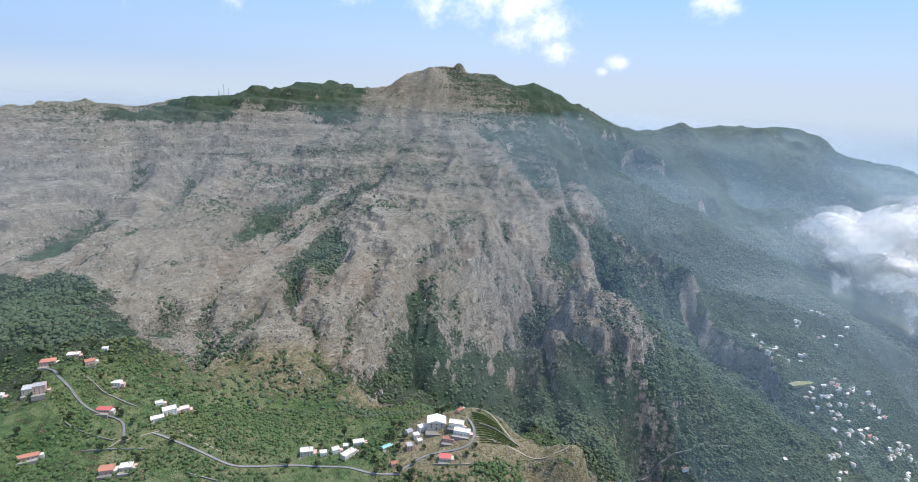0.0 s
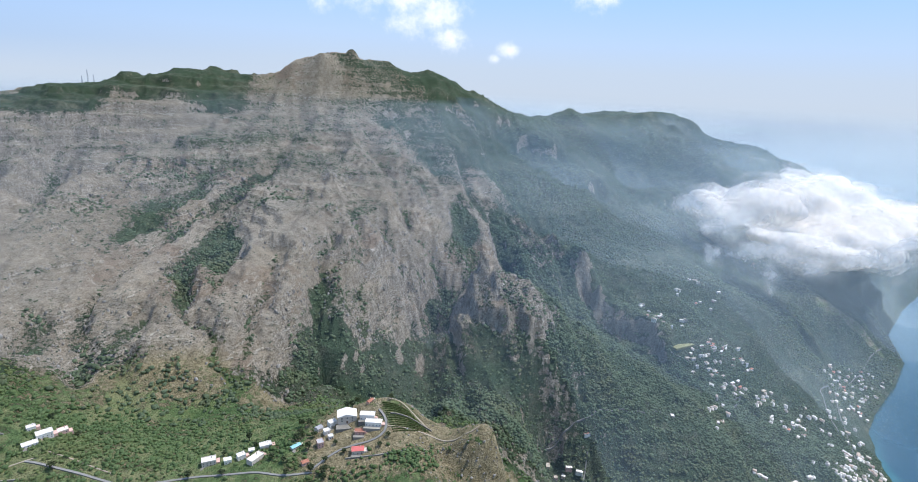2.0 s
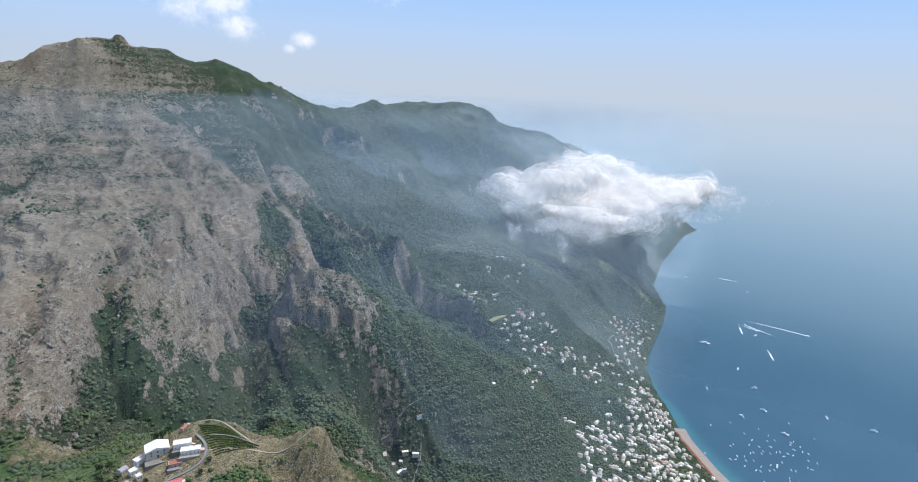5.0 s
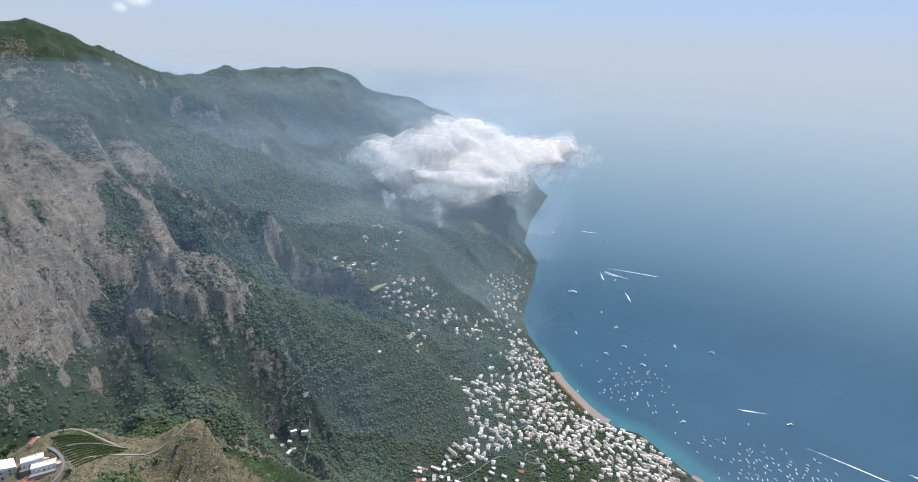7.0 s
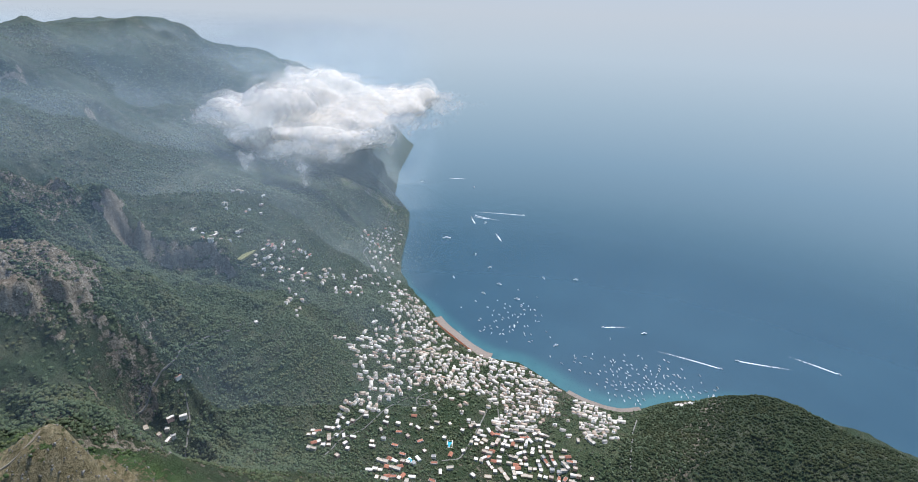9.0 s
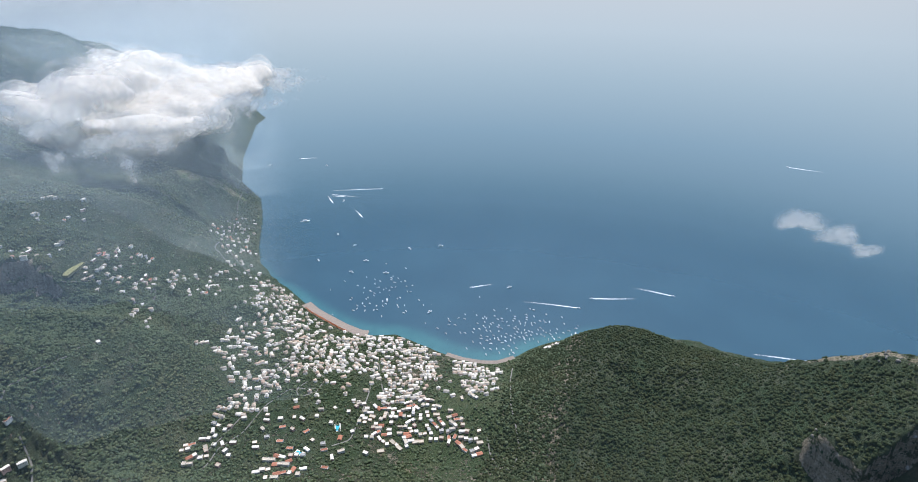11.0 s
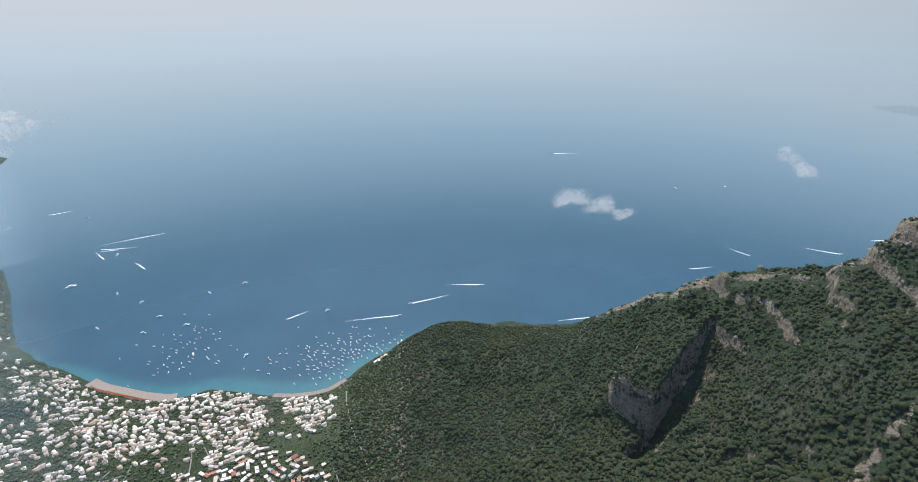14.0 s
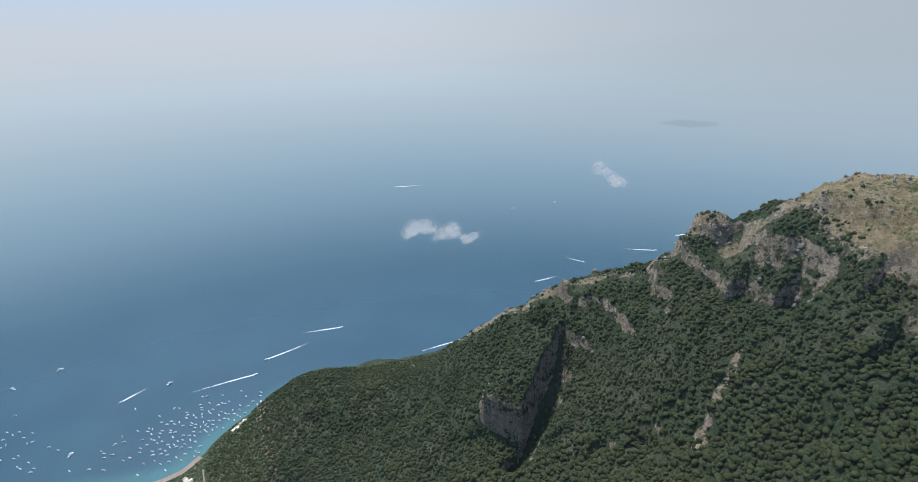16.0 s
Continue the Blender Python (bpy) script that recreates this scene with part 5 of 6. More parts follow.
for x, y, turn in sites:
    LAYOUT.append((x, y, turn, rng.randrange(14)))
# scattered houses along the slopes, the upper village and the cape
SLOPE_HOUSES = [(1010, 1733), (1040, 1652), (1176, 1771), (1273, 1858), (1270, 1764), (1355, 1784), (963, 1600), (1030, 1608), (1136, 1639), (1077, 1497), (1128, 1519), (1161, 1532), (1175, 1514), (1199, 1510), (1240, 1545), (1257, 1517), (1295, 1532), (1316, 1522), (1075, 1453), (1142, 1441), (1192, 1422), (1228, 1430), (1283, 1415), (1327, 1416), (1291, 1342), (1316, 1326), (1340, 1304), (1311, 1288), (855, 1220), (1025, 1249), (1053, 1265)]
CAPE_HOUSES = [(1913, 1752), (1894, 1692), (1877, 1639), (2050, 1779), (2043, 1732), (2051, 1703), (1830, 1555), (1888, 1572), (1850, 1525), (2150, 1789), (1953, 1624), (1812, 2302), (1943, 2398), (1909, 2301), (1829, 2274), (2069, 2449), (562, 1130), (506, 1090), (530, 1079), (492, 1084), (470, 1080), (478, 1062), (492, 1064), (455, 1100), (860, 760), (1552, 150), (1566, 142), (1560, 128), (1546, 115), (1530, 105), (1539, 135)]
for x, y in SLOPE_HOUSES + CAPE_HOUSES:
    LAYOUT.append((x, y, fall_line(x, y) + math.pi / 2 + rng.uniform(-0.3, 0.3), rng.randrange(14)))
    for _ in range(2 if y > 1400 else 0):
        a, b = x + rng.uniform(-34, 34), y + rng.uniform(-34, 34)
        if free_site(a, b, 13) and ground_at(a, b) > 5:
            LAYOUT.append((a, b, fall_line(a, b) + math.pi / 2, rng.randrange(14)))
ONES = LAYOUT[:210] + LAYOUT[len(sites):]
REST = LAYOUT[210:len(sites)]
made = {}
for x, y, turn, k in ONES:
    m = settled(x, y, turn)
    if k in made:
        copy_thing(made[k], m)
    else:
        made[k] = house(*TEMPLATES[k], "houses of the town")
        made[k].matrix_basis = m
# the lower town, house against house
roof_m, t, s = material("mixed_town_plaster")
g = t.n("ShaderNodeNewGeometry")
isle = g.outputs["Random Per Island"]
tone = t.ramp(isle, (0.0, (0.82, 0.755, 0.65)), (0.36, (0.76, 0.69, 0.585)), (0.52, (0.62, 0.52, 0.40)), (0.66, (0.52, 0.40, 0.29)), (0.78, (0.42, 0.27, 0.18)), (0.88, (0.34, 0.30, 0.25)), (1.0, (0.60, 0.55, 0.47)))
t.put(s, "Base Color", t.mix(t.math("MULTIPLY", t.noise(g.outputs["Position"], 0.4, 4), 0.35), tone, (0.45, 0.42, 0.38)))
s.inputs["Roughness"].default_value = 0.85
vs, fs = [], []
CUBE = np.array([(-1, -1, 0), (1, -1, 0), (1, 1, 0), (-1, 1, 0), (-1, -1, 1), (1, -1, 1), (1, 1, 1), (-1, 1, 1)], float)
SIDES = np.array([(0, 1, 5, 4), (1, 2, 6, 5), (2, 3, 7, 6), (3, 0, 4, 7), (4, 5, 6, 7)])


def add_block(x, y, z, turn, w, d, h, down=7.0):
    v = CUBE * (w / 2, d / 2, h + down) - (0, 0, down)
    c, s_ = math.cos(turn), math.sin(turn)
    fs.append(SIDES + 8 * len(vs))
    vs.append(np.stack([x + c * v[:, 0] - s_ * v[:, 1], y + s_ * v[:, 0] + c * v[:, 1], z + v[:, 2]], -1))


for x, y, turn, k in REST:
    w, d, h = TEMPLATES[k][:3]
    z = ground_at(x, y)
    add_block(x, y, z, turn, w, d, h)
    add_block(x, y, z + h + 0.02, turn, w + 0.6, d + 0.6, 0.5, 0.0)
    if k % 2:
        add_block(x + 0.62 * d * math.cos(turn + 1.57), y + 0.62 * d * math.sin(turn + 1.57), z, turn, w * 0.7, d * 0.5, h * 0.55)
    if k % 3 == 0:
        add_block(x, y, z + h + 0.5, turn, w * 0.4, d * 0.5, 2.6, 0.0)
tagged(new("town_houses", bulk("town_houses", np.concatenate(vs), np.concatenate(fs), roof_m)), "crowded white and cream flat-roofed houses down to the beach", "houses", kind="stuff")

# garden trees in the gaps between the houses
g_rng = np.random.default_rng(37)
tx, ty = g_rng.uniform(350, 1720, 26000), g_rng.uniform(60, 1350, 26000)
tz = lie(tx, ty)
spare = (g_rng.uniform(0, 1, len(tx)) < np.clip(0.55 + 1.6 * fbm(tx, ty, 110, 3, 19), 0, 1)) & (tz > 6) & (np.hypot(tx, ty) > 700)
spare &= np.array([all(math.hypot(x - p, y - q) > 9.5 for a in (-1, 0, 1) for b in (-1, 0, 1) for p, q in cells.get((int(x // 24) + a, int(y // 24) + b), ())) for x, y in zip(tx, ty)])
v, f = scatter(tx[spare], ty[spare], tz[spare], 2.2 + 4.0 * g_rng.beta(1.5, 2.6, int(spare.sum())), SMALL, 38)
tagged(new("town_trees", bulk("town_trees", v, f, VALLEY)), "green garden trees among the houses", "trees", kind="stuff")

# ---- roads and tracks ----
ROADS = SADDLE_ROADS + [
    [(1228, 1415), (1194, 1382), (1092, 1327), (988, 1263), (898, 1241), (783, 1218), (670, 1188), (600, 1171), (575, 1150), (514, 1140), (444, 1124)],
    [(2398, 1970), (2231, 1871), (2085, 1774), (1830, 1629), (1663, 1545), (1600, 1380)],
    [(1006, 1505), (1063, 1470), (1171, 1425), (1215, 1396), (1150, 1340), (1070, 1310)],
    [(1420, 235), (1331, 225), (1230, 205), (1154, 190), (1082, 160), (1019, 138), (955, 141), (945, 170), (990, 205), (1040, 225)],
    [(675, 792), (769, 819), (833, 798), (938, 807), (1027, 794), (1067, 732)],
    [(1306, 653), (1185, 587), (1046, 502), (998, 433)],
    [(702, 839), (807, 833), (921, 836), (1028, 860), (1176, 866), (1362, 1027), (1483, 1145), (1703, 1474), (1800, 1610)],
    [(1176, 866), (1127, 737), (1050, 722), (1006, 752), (1039, 778), (1082, 770)],
    [(873, 576), (912, 548), (987, 563), (1100, 590), (1213, 624), (1312, 667)],
    [(470, 1000), (492, 1024), (542, 1073), (560, 1110)],
]
for line in ROADS:
    ribbon("road", line, 3.2, ASPHALT, 0.9, 4.5, label="narrow pale asphalt road winding along the slope")
TRACKS = [[(36, 650), (60, 648), (90, 642), (120, 616), (145, 612), (168, 616)], [(30, 715), (60, 690), (90, 655)], [(-440, 646), (-450, 630)], [(-395, 660), (-420, 650), (-438, 640)], [(-300, 640), (-350, 660), (-385, 668)]]
for line in TRACKS:
    ribbon("footpath", line, 1.9, TRACK, 0.45, 2.0, label="dusty footpath over the grassy hilltop", category="path")
WALLS = [[(-540, 720), (-500, 712), (-455, 705)], [(-520, 650), (-480, 645), (-450, 640)], [(-480, 620), (-440, 628), (-400, 630)], [(-330, 600), (-280, 590), (-230, 590)], [(-20, 612), (20, 606), (60, 610)], [(40, 668), (70, 665), (95, 650)]]
for line in WALLS:
    ribbon("terrace_wall", line, 1.2, STONE, 1.8, 3.0, label="dry-stone wall holding a terraced field", category="wall")

# ---- shore ----
ribbon("beach", [(1574, 1085), (1540, 1028), (1505, 940), (1478, 872), (1462, 800), (1470, 770)], 50, PEBBLE, 0.9, 3.0, label="grey pebble beach lined with orange umbrellas", category="beach")
ribbon("beach", [(1452, 470), (1440, 410), (1444, 340), (1462, 288), (1500, 245)], 20, PEBBLE, 0.9, 3.0, label="short grey pebble beach below the town", category="beach")
cone = bmesh.new()
bmesh.ops.create_cone(cone, cap_ends=True, segments=6, radius1=2.1, radius2=0.05, depth=0.9)
cv, cf = np.array([v.co for v in cone.verts]), [[v.index for v in f.verts] for f in cone.faces]
cone.free()
cf = np.array([(f[0], f[i], f[i + 1]) for f in cf for i in range(1, len(f) - 1)])
shore = np.array(along([(1560, 1062, 0), (1540, 1028, 0), (1505, 940, 0), (1478, 872, 0), (1470, 845, 0)], 4.2))
pts = []
for a, b in zip(shore, shore[1:]):
    n = np.array([-(b - a)[1], (b - a)[0]]) / (np.linalg.norm(b - a) + 1e-9)
    pts += [(*(a[:2] + n * o), ground_at(*(a[:2] + n * o))) for o in (-14.2, -10, -5.8, -1.6, 2.6, 6.8, 11.0)]
pts = np.array(pts)
uv = (cv[None] + (pts + (0, 0, 3.6))[:, None]).reshape(-1, 3)
uf = (cf[None] + (len(cv) * np.arange(len(pts)))[:, None, None]).reshape(-1, 3)
tagged(new("beach_umbrellas", bulk("beach_umbrellas", uv, uf, CANVAS)), "rows of orange beach umbrellas", "umbrella", kind="stuff")

# sports pitch of the upper village
pz = ground_at(1058, 1530) + 1.6
pitch = new("sports_pitch")
part("turf", block(-42, 42, -19, 19, -8, 0), TURF, pitch)
for sx in (-36, 36):
    bm = bmesh.new()
    for a in ((-0.1, 0.1, -3.7, -3.5, 0, 2.5), (-0.1, 0.1, 3.5, 3.7, 0, 2.5), (-0.1, 0.1, -3.5, 3.5, 2.3, 2.5)):
        box(bm, *a)
    g = part("goal", bm, STEEL, pitch)
    g.location = (sx, 0, 0)
tagged(pitch, "worn green sports pitch with two goals", "pitch")
pitch.matrix_basis = pose(1058, 1530, pz, 0, 0, 18)


def pool(x, y, turn, w, d):
    p = new("swimming_pool")
    part("rim", block(-w / 2 - 2.5, w / 2 + 2.5, -d / 2 - 2.5, d / 2 + 2.5, -5, 0), PLASTER[0], p)
    part("water", block(-w / 2, w / 2, -d / 2, d / 2, 0.004, 0.05), POOL, p)
    tagged(p, "turquoise swimming pool in a white paved rim", "pool")
    p.matrix_basis = Matrix.Translation((x, y, ground_at(x, y) + 1.6)) @ Matrix.Rotation(turn, 4, "Z")


pool(939, 596, 0.5, 22, 10)
pool(819, 631, 1.4, 18, 8)

# masts on the far crest
for mx, my, mh in ((-1215, 2845, 62), (-1235, 2835, 34), (-1195, 2855, 40)):
    mast = new("radio_mast")
    for k in range(4):
        sx, sy = (-1, 1, 1, -1)[k], (-1, -1, 1, 1)[k]
        bm = bmesh.new()
        lo = [bm.verts.new((sx * 3 + a, sy * 3 + b, -5)) for a, b in ((-0.5, -0.5), (0.5, -0.5), (0.5, 0.5), (-0.5, 0.5))]
        hi = [bm.verts.new((sx * 0.7 + a, sy * 0.7 + b, mh)) for a, b in ((-0.4, -0.4), (0.4, -0.4), (0.4, 0.4), (-0.4, 0.4))]
        bm.faces.new(lo[::-1]), bm.faces.new(hi)
        for j in range(4):
            bm.faces.new((lo[j], lo[(j + 1) % 4], hi[(j + 1) % 4], hi[j]))
        part("leg", bm, STEEL, mast)
    for z in range(6, mh, 8):
        o = 3 - 2.3 * z / mh
        part("brace", block(-o, o, -o, o, z, z + 0.6), STEEL, mast)
    tagged(mast, "tall grey lattice radio mast on the crest", "mast", "masts")
    settle(mast, mx, my, 0.3)

# ---- vineyard on the hilltop, and single trees by the houses ----
for k in range(14):
    a, b = np.array((30.0, 688.0)) + k * np.array((1.0, -3.6)), np.array((66.0, 676.0)) + k * np.array((1.9, -2.2))
    rx, ry = np.linspace(a[0], b[0], 26), np.linspace(a[1], b[1], 26)
    v, f = scatter(rx, ry, lie(rx, ry), np.full(26, 1.25), SMALL, 300 + k)
    tagged(new("vine_row", bulk("vine_row", v, f, VINE)), "row of green vines on the terraced hilltop", "vines", kind="stuff")
# thicket in the hollow below the path
rng = np.random.default_rng(77)
bx, by = rng.normal(66, 19, 170), rng.normal(598, 10, 170)
v, f = scatter(bx, by, lie(bx, by), rng.uniform(1.4, 3.6, 170), SMALL, 78)
tagged(new("thicket", bulk("thicket", v, f, ORCHARD)), "dense green bushes in a hollow of the hilltop", "bushes", kind="stuff")


def tree(high, wide, seed, label):
    """A tapered trunk with four limbs under a crown of many small clumps."""
    r = random.Random(seed)
    top = new("tree")
    bm = bmesh.new()
    bmesh.ops.create_cone(bm, cap_ends=True, segments=7, radius1=high * 0.045, radius2=high * 0.02, depth=high * 0.6, matrix=Matrix.Translation((0, 0, high * 0.28)))
    part("trunk", bm, BARK, top)
    for k in range(4):
        bm = bmesh.new()
        bmesh.ops.create_cone(bm, cap_ends=True, segments=5, radius1=high * 0.018, radius2=high * 0.006, depth=high * 0.4, matrix=Matrix.Translation((0, 0, high * 0.5)) @ Matrix.Rotation(k * 1.57 + r.random(), 4, "Z") @ Matrix.Rotation(0.8, 4, "Y") @ Matrix.Translation((0, 0, high * 0.18)))
        part("limb", bm, BARK, top)
    n = 46
    g = np.random.default_rng(seed)
    d = g.normal(size=(n, 3))
    d /= np.linalg.norm(d, axis=1)[:, None]
    d *= g.uniform(0.45, 1.0, n)[:, None]
    v, f = scatter(d[:, 0] * wide, d[:, 1] * wide, high * 0.68 + d[:, 2] * high * 0.3, g.uniform(0.16, 0.34, n) * wide, SMALL, seed)
    ob = new("crown", bulk("crown", v, f, LEAF))
    ob.parent = top
    return tagged(top, label, "tree", "trees by the houses")


KINDS = [tree(9, 4.2, 1, "round green oak beside the houses"), tree(7, 3.2, 2, "small green fruit tree beside the fields"), tree(12, 4.6, 3, "tall green chestnut beside the road")]
rng = random.Random(21)
spots = []
while len(spots) < 60:
    hx, hy = rng.choice(SADDLE_HOUSES)[:2]
    x, y = hx + rng.uniform(-45, 45), hy + rng.uniform(-45, 45)
    if all(math.hypot(x - a[0], y - a[1]) > 14 for a in SADDLE_HOUSES) and math.hypot(x + 19, y - 683) > 26 and all(math.hypot(x - a, y - b) > 6 for a, b in spots):
        k = len(spots) % 3
        if len(spots) < 3:
            settle(KINDS[k], x, y, 0.0, -0.3)
        else:
            copy_thing(KINDS[k], settled(x, y, rng.uniform(0, 6.28), -0.3))
        spots.append((x, y))

# ---- boats and wakes ----
FOAM, t, s = material("sea_foam")
p = place(t)
s.inputs["Base Color"].default_value = (0.85, 0.88, 0.90, 1)
s.inputs["Roughness"].default_value = 0.6
thin = t.n("ShaderNodeAttribute")
thin.attribute_name = "thin"
gaps_f = t.math("ADD", thin.outputs["Fac"], t.math("MULTIPLY", t.math("SUBTRACT", t.noise(p, 0.12, 5, 0.7), 0.5), 1.3))
mixed = t.n("ShaderNodeMixShader", Fac=t.span(gaps_f, 0.25, 0.95), i1=s.outputs[0], i2=t.n("ShaderNodeBsdfTransparent").outputs[0])
t.put(FOAM.node_tree.nodes["Material Output"], "Surface", mixed.outputs[0])


def hull_mesh(length, beam, high):
    """A pointed hull with flared sides and a flat transom."""
    bm = bmesh.new()
    rows = []
    for f, wide, low in ((-0.5, 0.85, 0.35), (-0.2, 1.0, 0.2), (0.15, 0.92, 0.2), (0.36, 0.55, 0.35), (0.5, 0.04, 0.7)):
        x, b = f * length, beam / 2 * wide
        rows.append([bm.verts.new(v) for v in ((x, -b, high * (1 + 0.25 * max(0, f))), (x, -b * 0.6, high * low - 0.2), (x, 0, -0.5), (x, b * 0.6, high * low - 0.2), (x, b, high * (1 + 0.25 * max(0, f))))])
    for a, b in zip(rows, rows[1:]):
        for k in range(4):
            bm.faces.new((a[k], a[k + 1], b[k + 1], b[k]))
        bm.faces.new((a[4], a[0], b[0], b[4]))
    bm.faces.new(rows[0])
    bm.faces.new(rows[-1])
    bmesh.ops.recalc_face_normals(bm, faces=bm.faces)
    return bm


def boat(length, decks, label, group=""):
    b = new("motor_yacht" if decks > 1 else "motorboat")
    beam, high = length * 0.27, 0.9 + length * 0.055
    part("hull", hull_mesh(length, beam, high), GELCOAT, b)
    z = high
    for k in range(decks):
        w, l = beam * (0.36 - 0.06 * k), length * (0.22 - 0.05 * k)
        part("cabin", block(-l * 1.1, l * 0.9, -w, w, z - 0.1, z + 1.9 + 0.02 * length, taper=0.25), GELCOAT, b)
        part("windscreen", block(l * 0.55, l * 0.88, -w * 0.9, w * 0.9, z + 0.9, z + 1.7, taper=0.1), DARKGLASS, b)
        z += 1.9 + 0.02 * length
    return tagged(b, label, "boat", group)


def wake(parent, length, wide, bend=0.0):
    """A spreading track of foam behind a boat that heads along +x."""
    n, rows = 22, []
    bm = bmesh.new()
    for k in range(n + 1):
        f = k / n
        x, y, w = 4 - f * length, bend * f * f * length, wide * (0.35 + 0.65 * f ** 0.7)
        rows.append([bm.verts.new((x, y + w * o, 0.25)) for o in (-0.5, -0.25, 0, 0.25, 0.5)])
    for a, b in zip(rows, rows[1:]):
        for j in range(4):
            bm.faces.new((a[j], a[j + 1], b[j + 1], b[j]))
    bmesh.ops.recalc_face_normals(bm, faces=bm.faces)
    ob = part("wake", bm, FOAM, parent, "white foam trailing on the water")
    add_attribute(ob.data, "thin", [0.05 + 0.72 * (k / n) ** 0.8 + 0.25 * abs(o) for k in range(n + 1) for o in (-1, -0.4, 0, 0.4, 1)])


def afloat(b, x, y, turn):
    b.matrix_basis = Matrix.Translation((x, y, 0.1)) @ Matrix.Rotation(turn, 4, "Z")


# bow and end of the track of each boat under way, its length, the width of the wake
RUNS = [((2883, 1350), (2769, 1625), 18, 9), ((2703, 1581), (2704, 1405), 12, 8), ((2447, 1267), (2537, 1349), 14, 10), ((1913, 511), (1974, 432), 14, 8), ((1890, 70), (1880, 288), 15, 8),
        ((1978, 28), (2026, -148), 16, 9), ((2101, -287), (2131, -127), 16, 9), ((1788, -697), (1785, -528), 13, 8), ((2137, -1248), (2140, -1369), 15, 9), ((2238, -1590), (2328, -1535), 13, 8),
        ((4203, -1133), (4146, -1345), 22, 14), ((2583, 1514), (2674, 1604), 12, 9), ((2196, -2029), (2288, -1887), 18, 11), ((2322, -2288), (2322, -2397), 16, 10), ((3265, 2139), (3330, 2040), 15, 11), ((2690, 1500), (2680, 1600), 12, 8)]
for (ax, ay), (bx, by), size, wide in RUNS:
    b = boat(size, 1, "white motorboat under way with a foaming wake", "boats under way")
    wake(b, math.dist((ax, ay), (bx, by)), wide * 1.25, 0.04 if (ax + by) % 2 else -0.05)
    afloat(b, ax, ay, math.atan2(ay - by, ax - bx))
big = boat(46, 2, "large white motor yacht at anchor", "yachts")
afloat(big, 2300, 1522, 2.2)
for k, (x, y) in enumerate([(2244, 758), (2170, 887), (1993, 1027), (2119, 1147), (2208, 1282), (3184, 1887), (3066, 2250), (2629, 1470), (1930, 1233), (1915, 897), (1681, 613), (1710, 801), (1876, 1039), (1962, 361), (1700, 64), (3245, -1698), (3231, -2026)]):
    if k == 0:
        mid_boat = boat(24, 2, "white motor yacht at anchor off the shore", "yachts")
        afloat(mid_boat, x, y, 2.0)
    else:
        copy_thing(mid_boat, Matrix.Translation((x, y, 0.1)) @ Matrix.Rotation(0.9 * k, 4, "Z"))
rng = random.Random(11)
small = boat(11, 1, "small white motorboat moored in the bay", "boats moored in the bay")
afloat(small, 1660, 700, 1.0)
moored = [(1660, 700)]
while len(moored) < 200:
    if len(moored) < 62:
        x, y = rng.gauss(1735, 75), rng.gauss(835, 85)
    else:
        x, y = rng.gauss(1640, 75), rng.gauss(255, 115)
    if ground_at(x, y) > -6 or any(math.hypot(x - a, y - b) < 12 for a, b in moored):
        continue
    moored.append((x, y))
    copy_thing(small, Matrix.Translation((x, y, 0.1)) @ Matrix.Rotation(rng.gauss(0.9, 0.5), 4, "Z"))

# ---- clouds ----
def vapour(name, lo, hi, solid, tone=(0.97, 0.91, 0.82, 1)):
    """White droplets: scatters light on and through; thins out in ragged gaps."""
    m = bpy.data.materials.new(name)
    m.use_nodes = True
    tree = m.node_tree
    tree.nodes.clear()
    q = Tree(tree)
    p = place(q)
    white = q.n("ShaderNodeBsdfDiffuse", Color=tone)
    through_light = q.n("ShaderNodeBsdfTranslucent", Color=tone)
    body = q.n("ShaderNodeMixShader", Fac=0.36, i1=white.outputs[0], i2=through_light.outputs[0])
    holes = q.span(q.noise(p, solid, 4, 0.55), lo, hi)
    out = q.n("ShaderNodeMixShader", Fac=holes, i1=body.outputs[0], i2=q.n("ShaderNodeBsdfTransparent").outputs[0])
    q.put(q.n("ShaderNodeOutputMaterial"), "Surface", out.outputs[0])
    return m


LAYERS = [vapour("cloud_core", 0.62, 1.3, 0.004), vapour("cloud_skin", 0.20, 0.95, 0.006), vapour("cloud_veil", 0.05, 0.75, 0.007), vapour("cloud_mist", -0.30, 0.62, 0.008)]
PUFFS = [clump(0.0, 4, 80 + k, True) for k in range(4)]


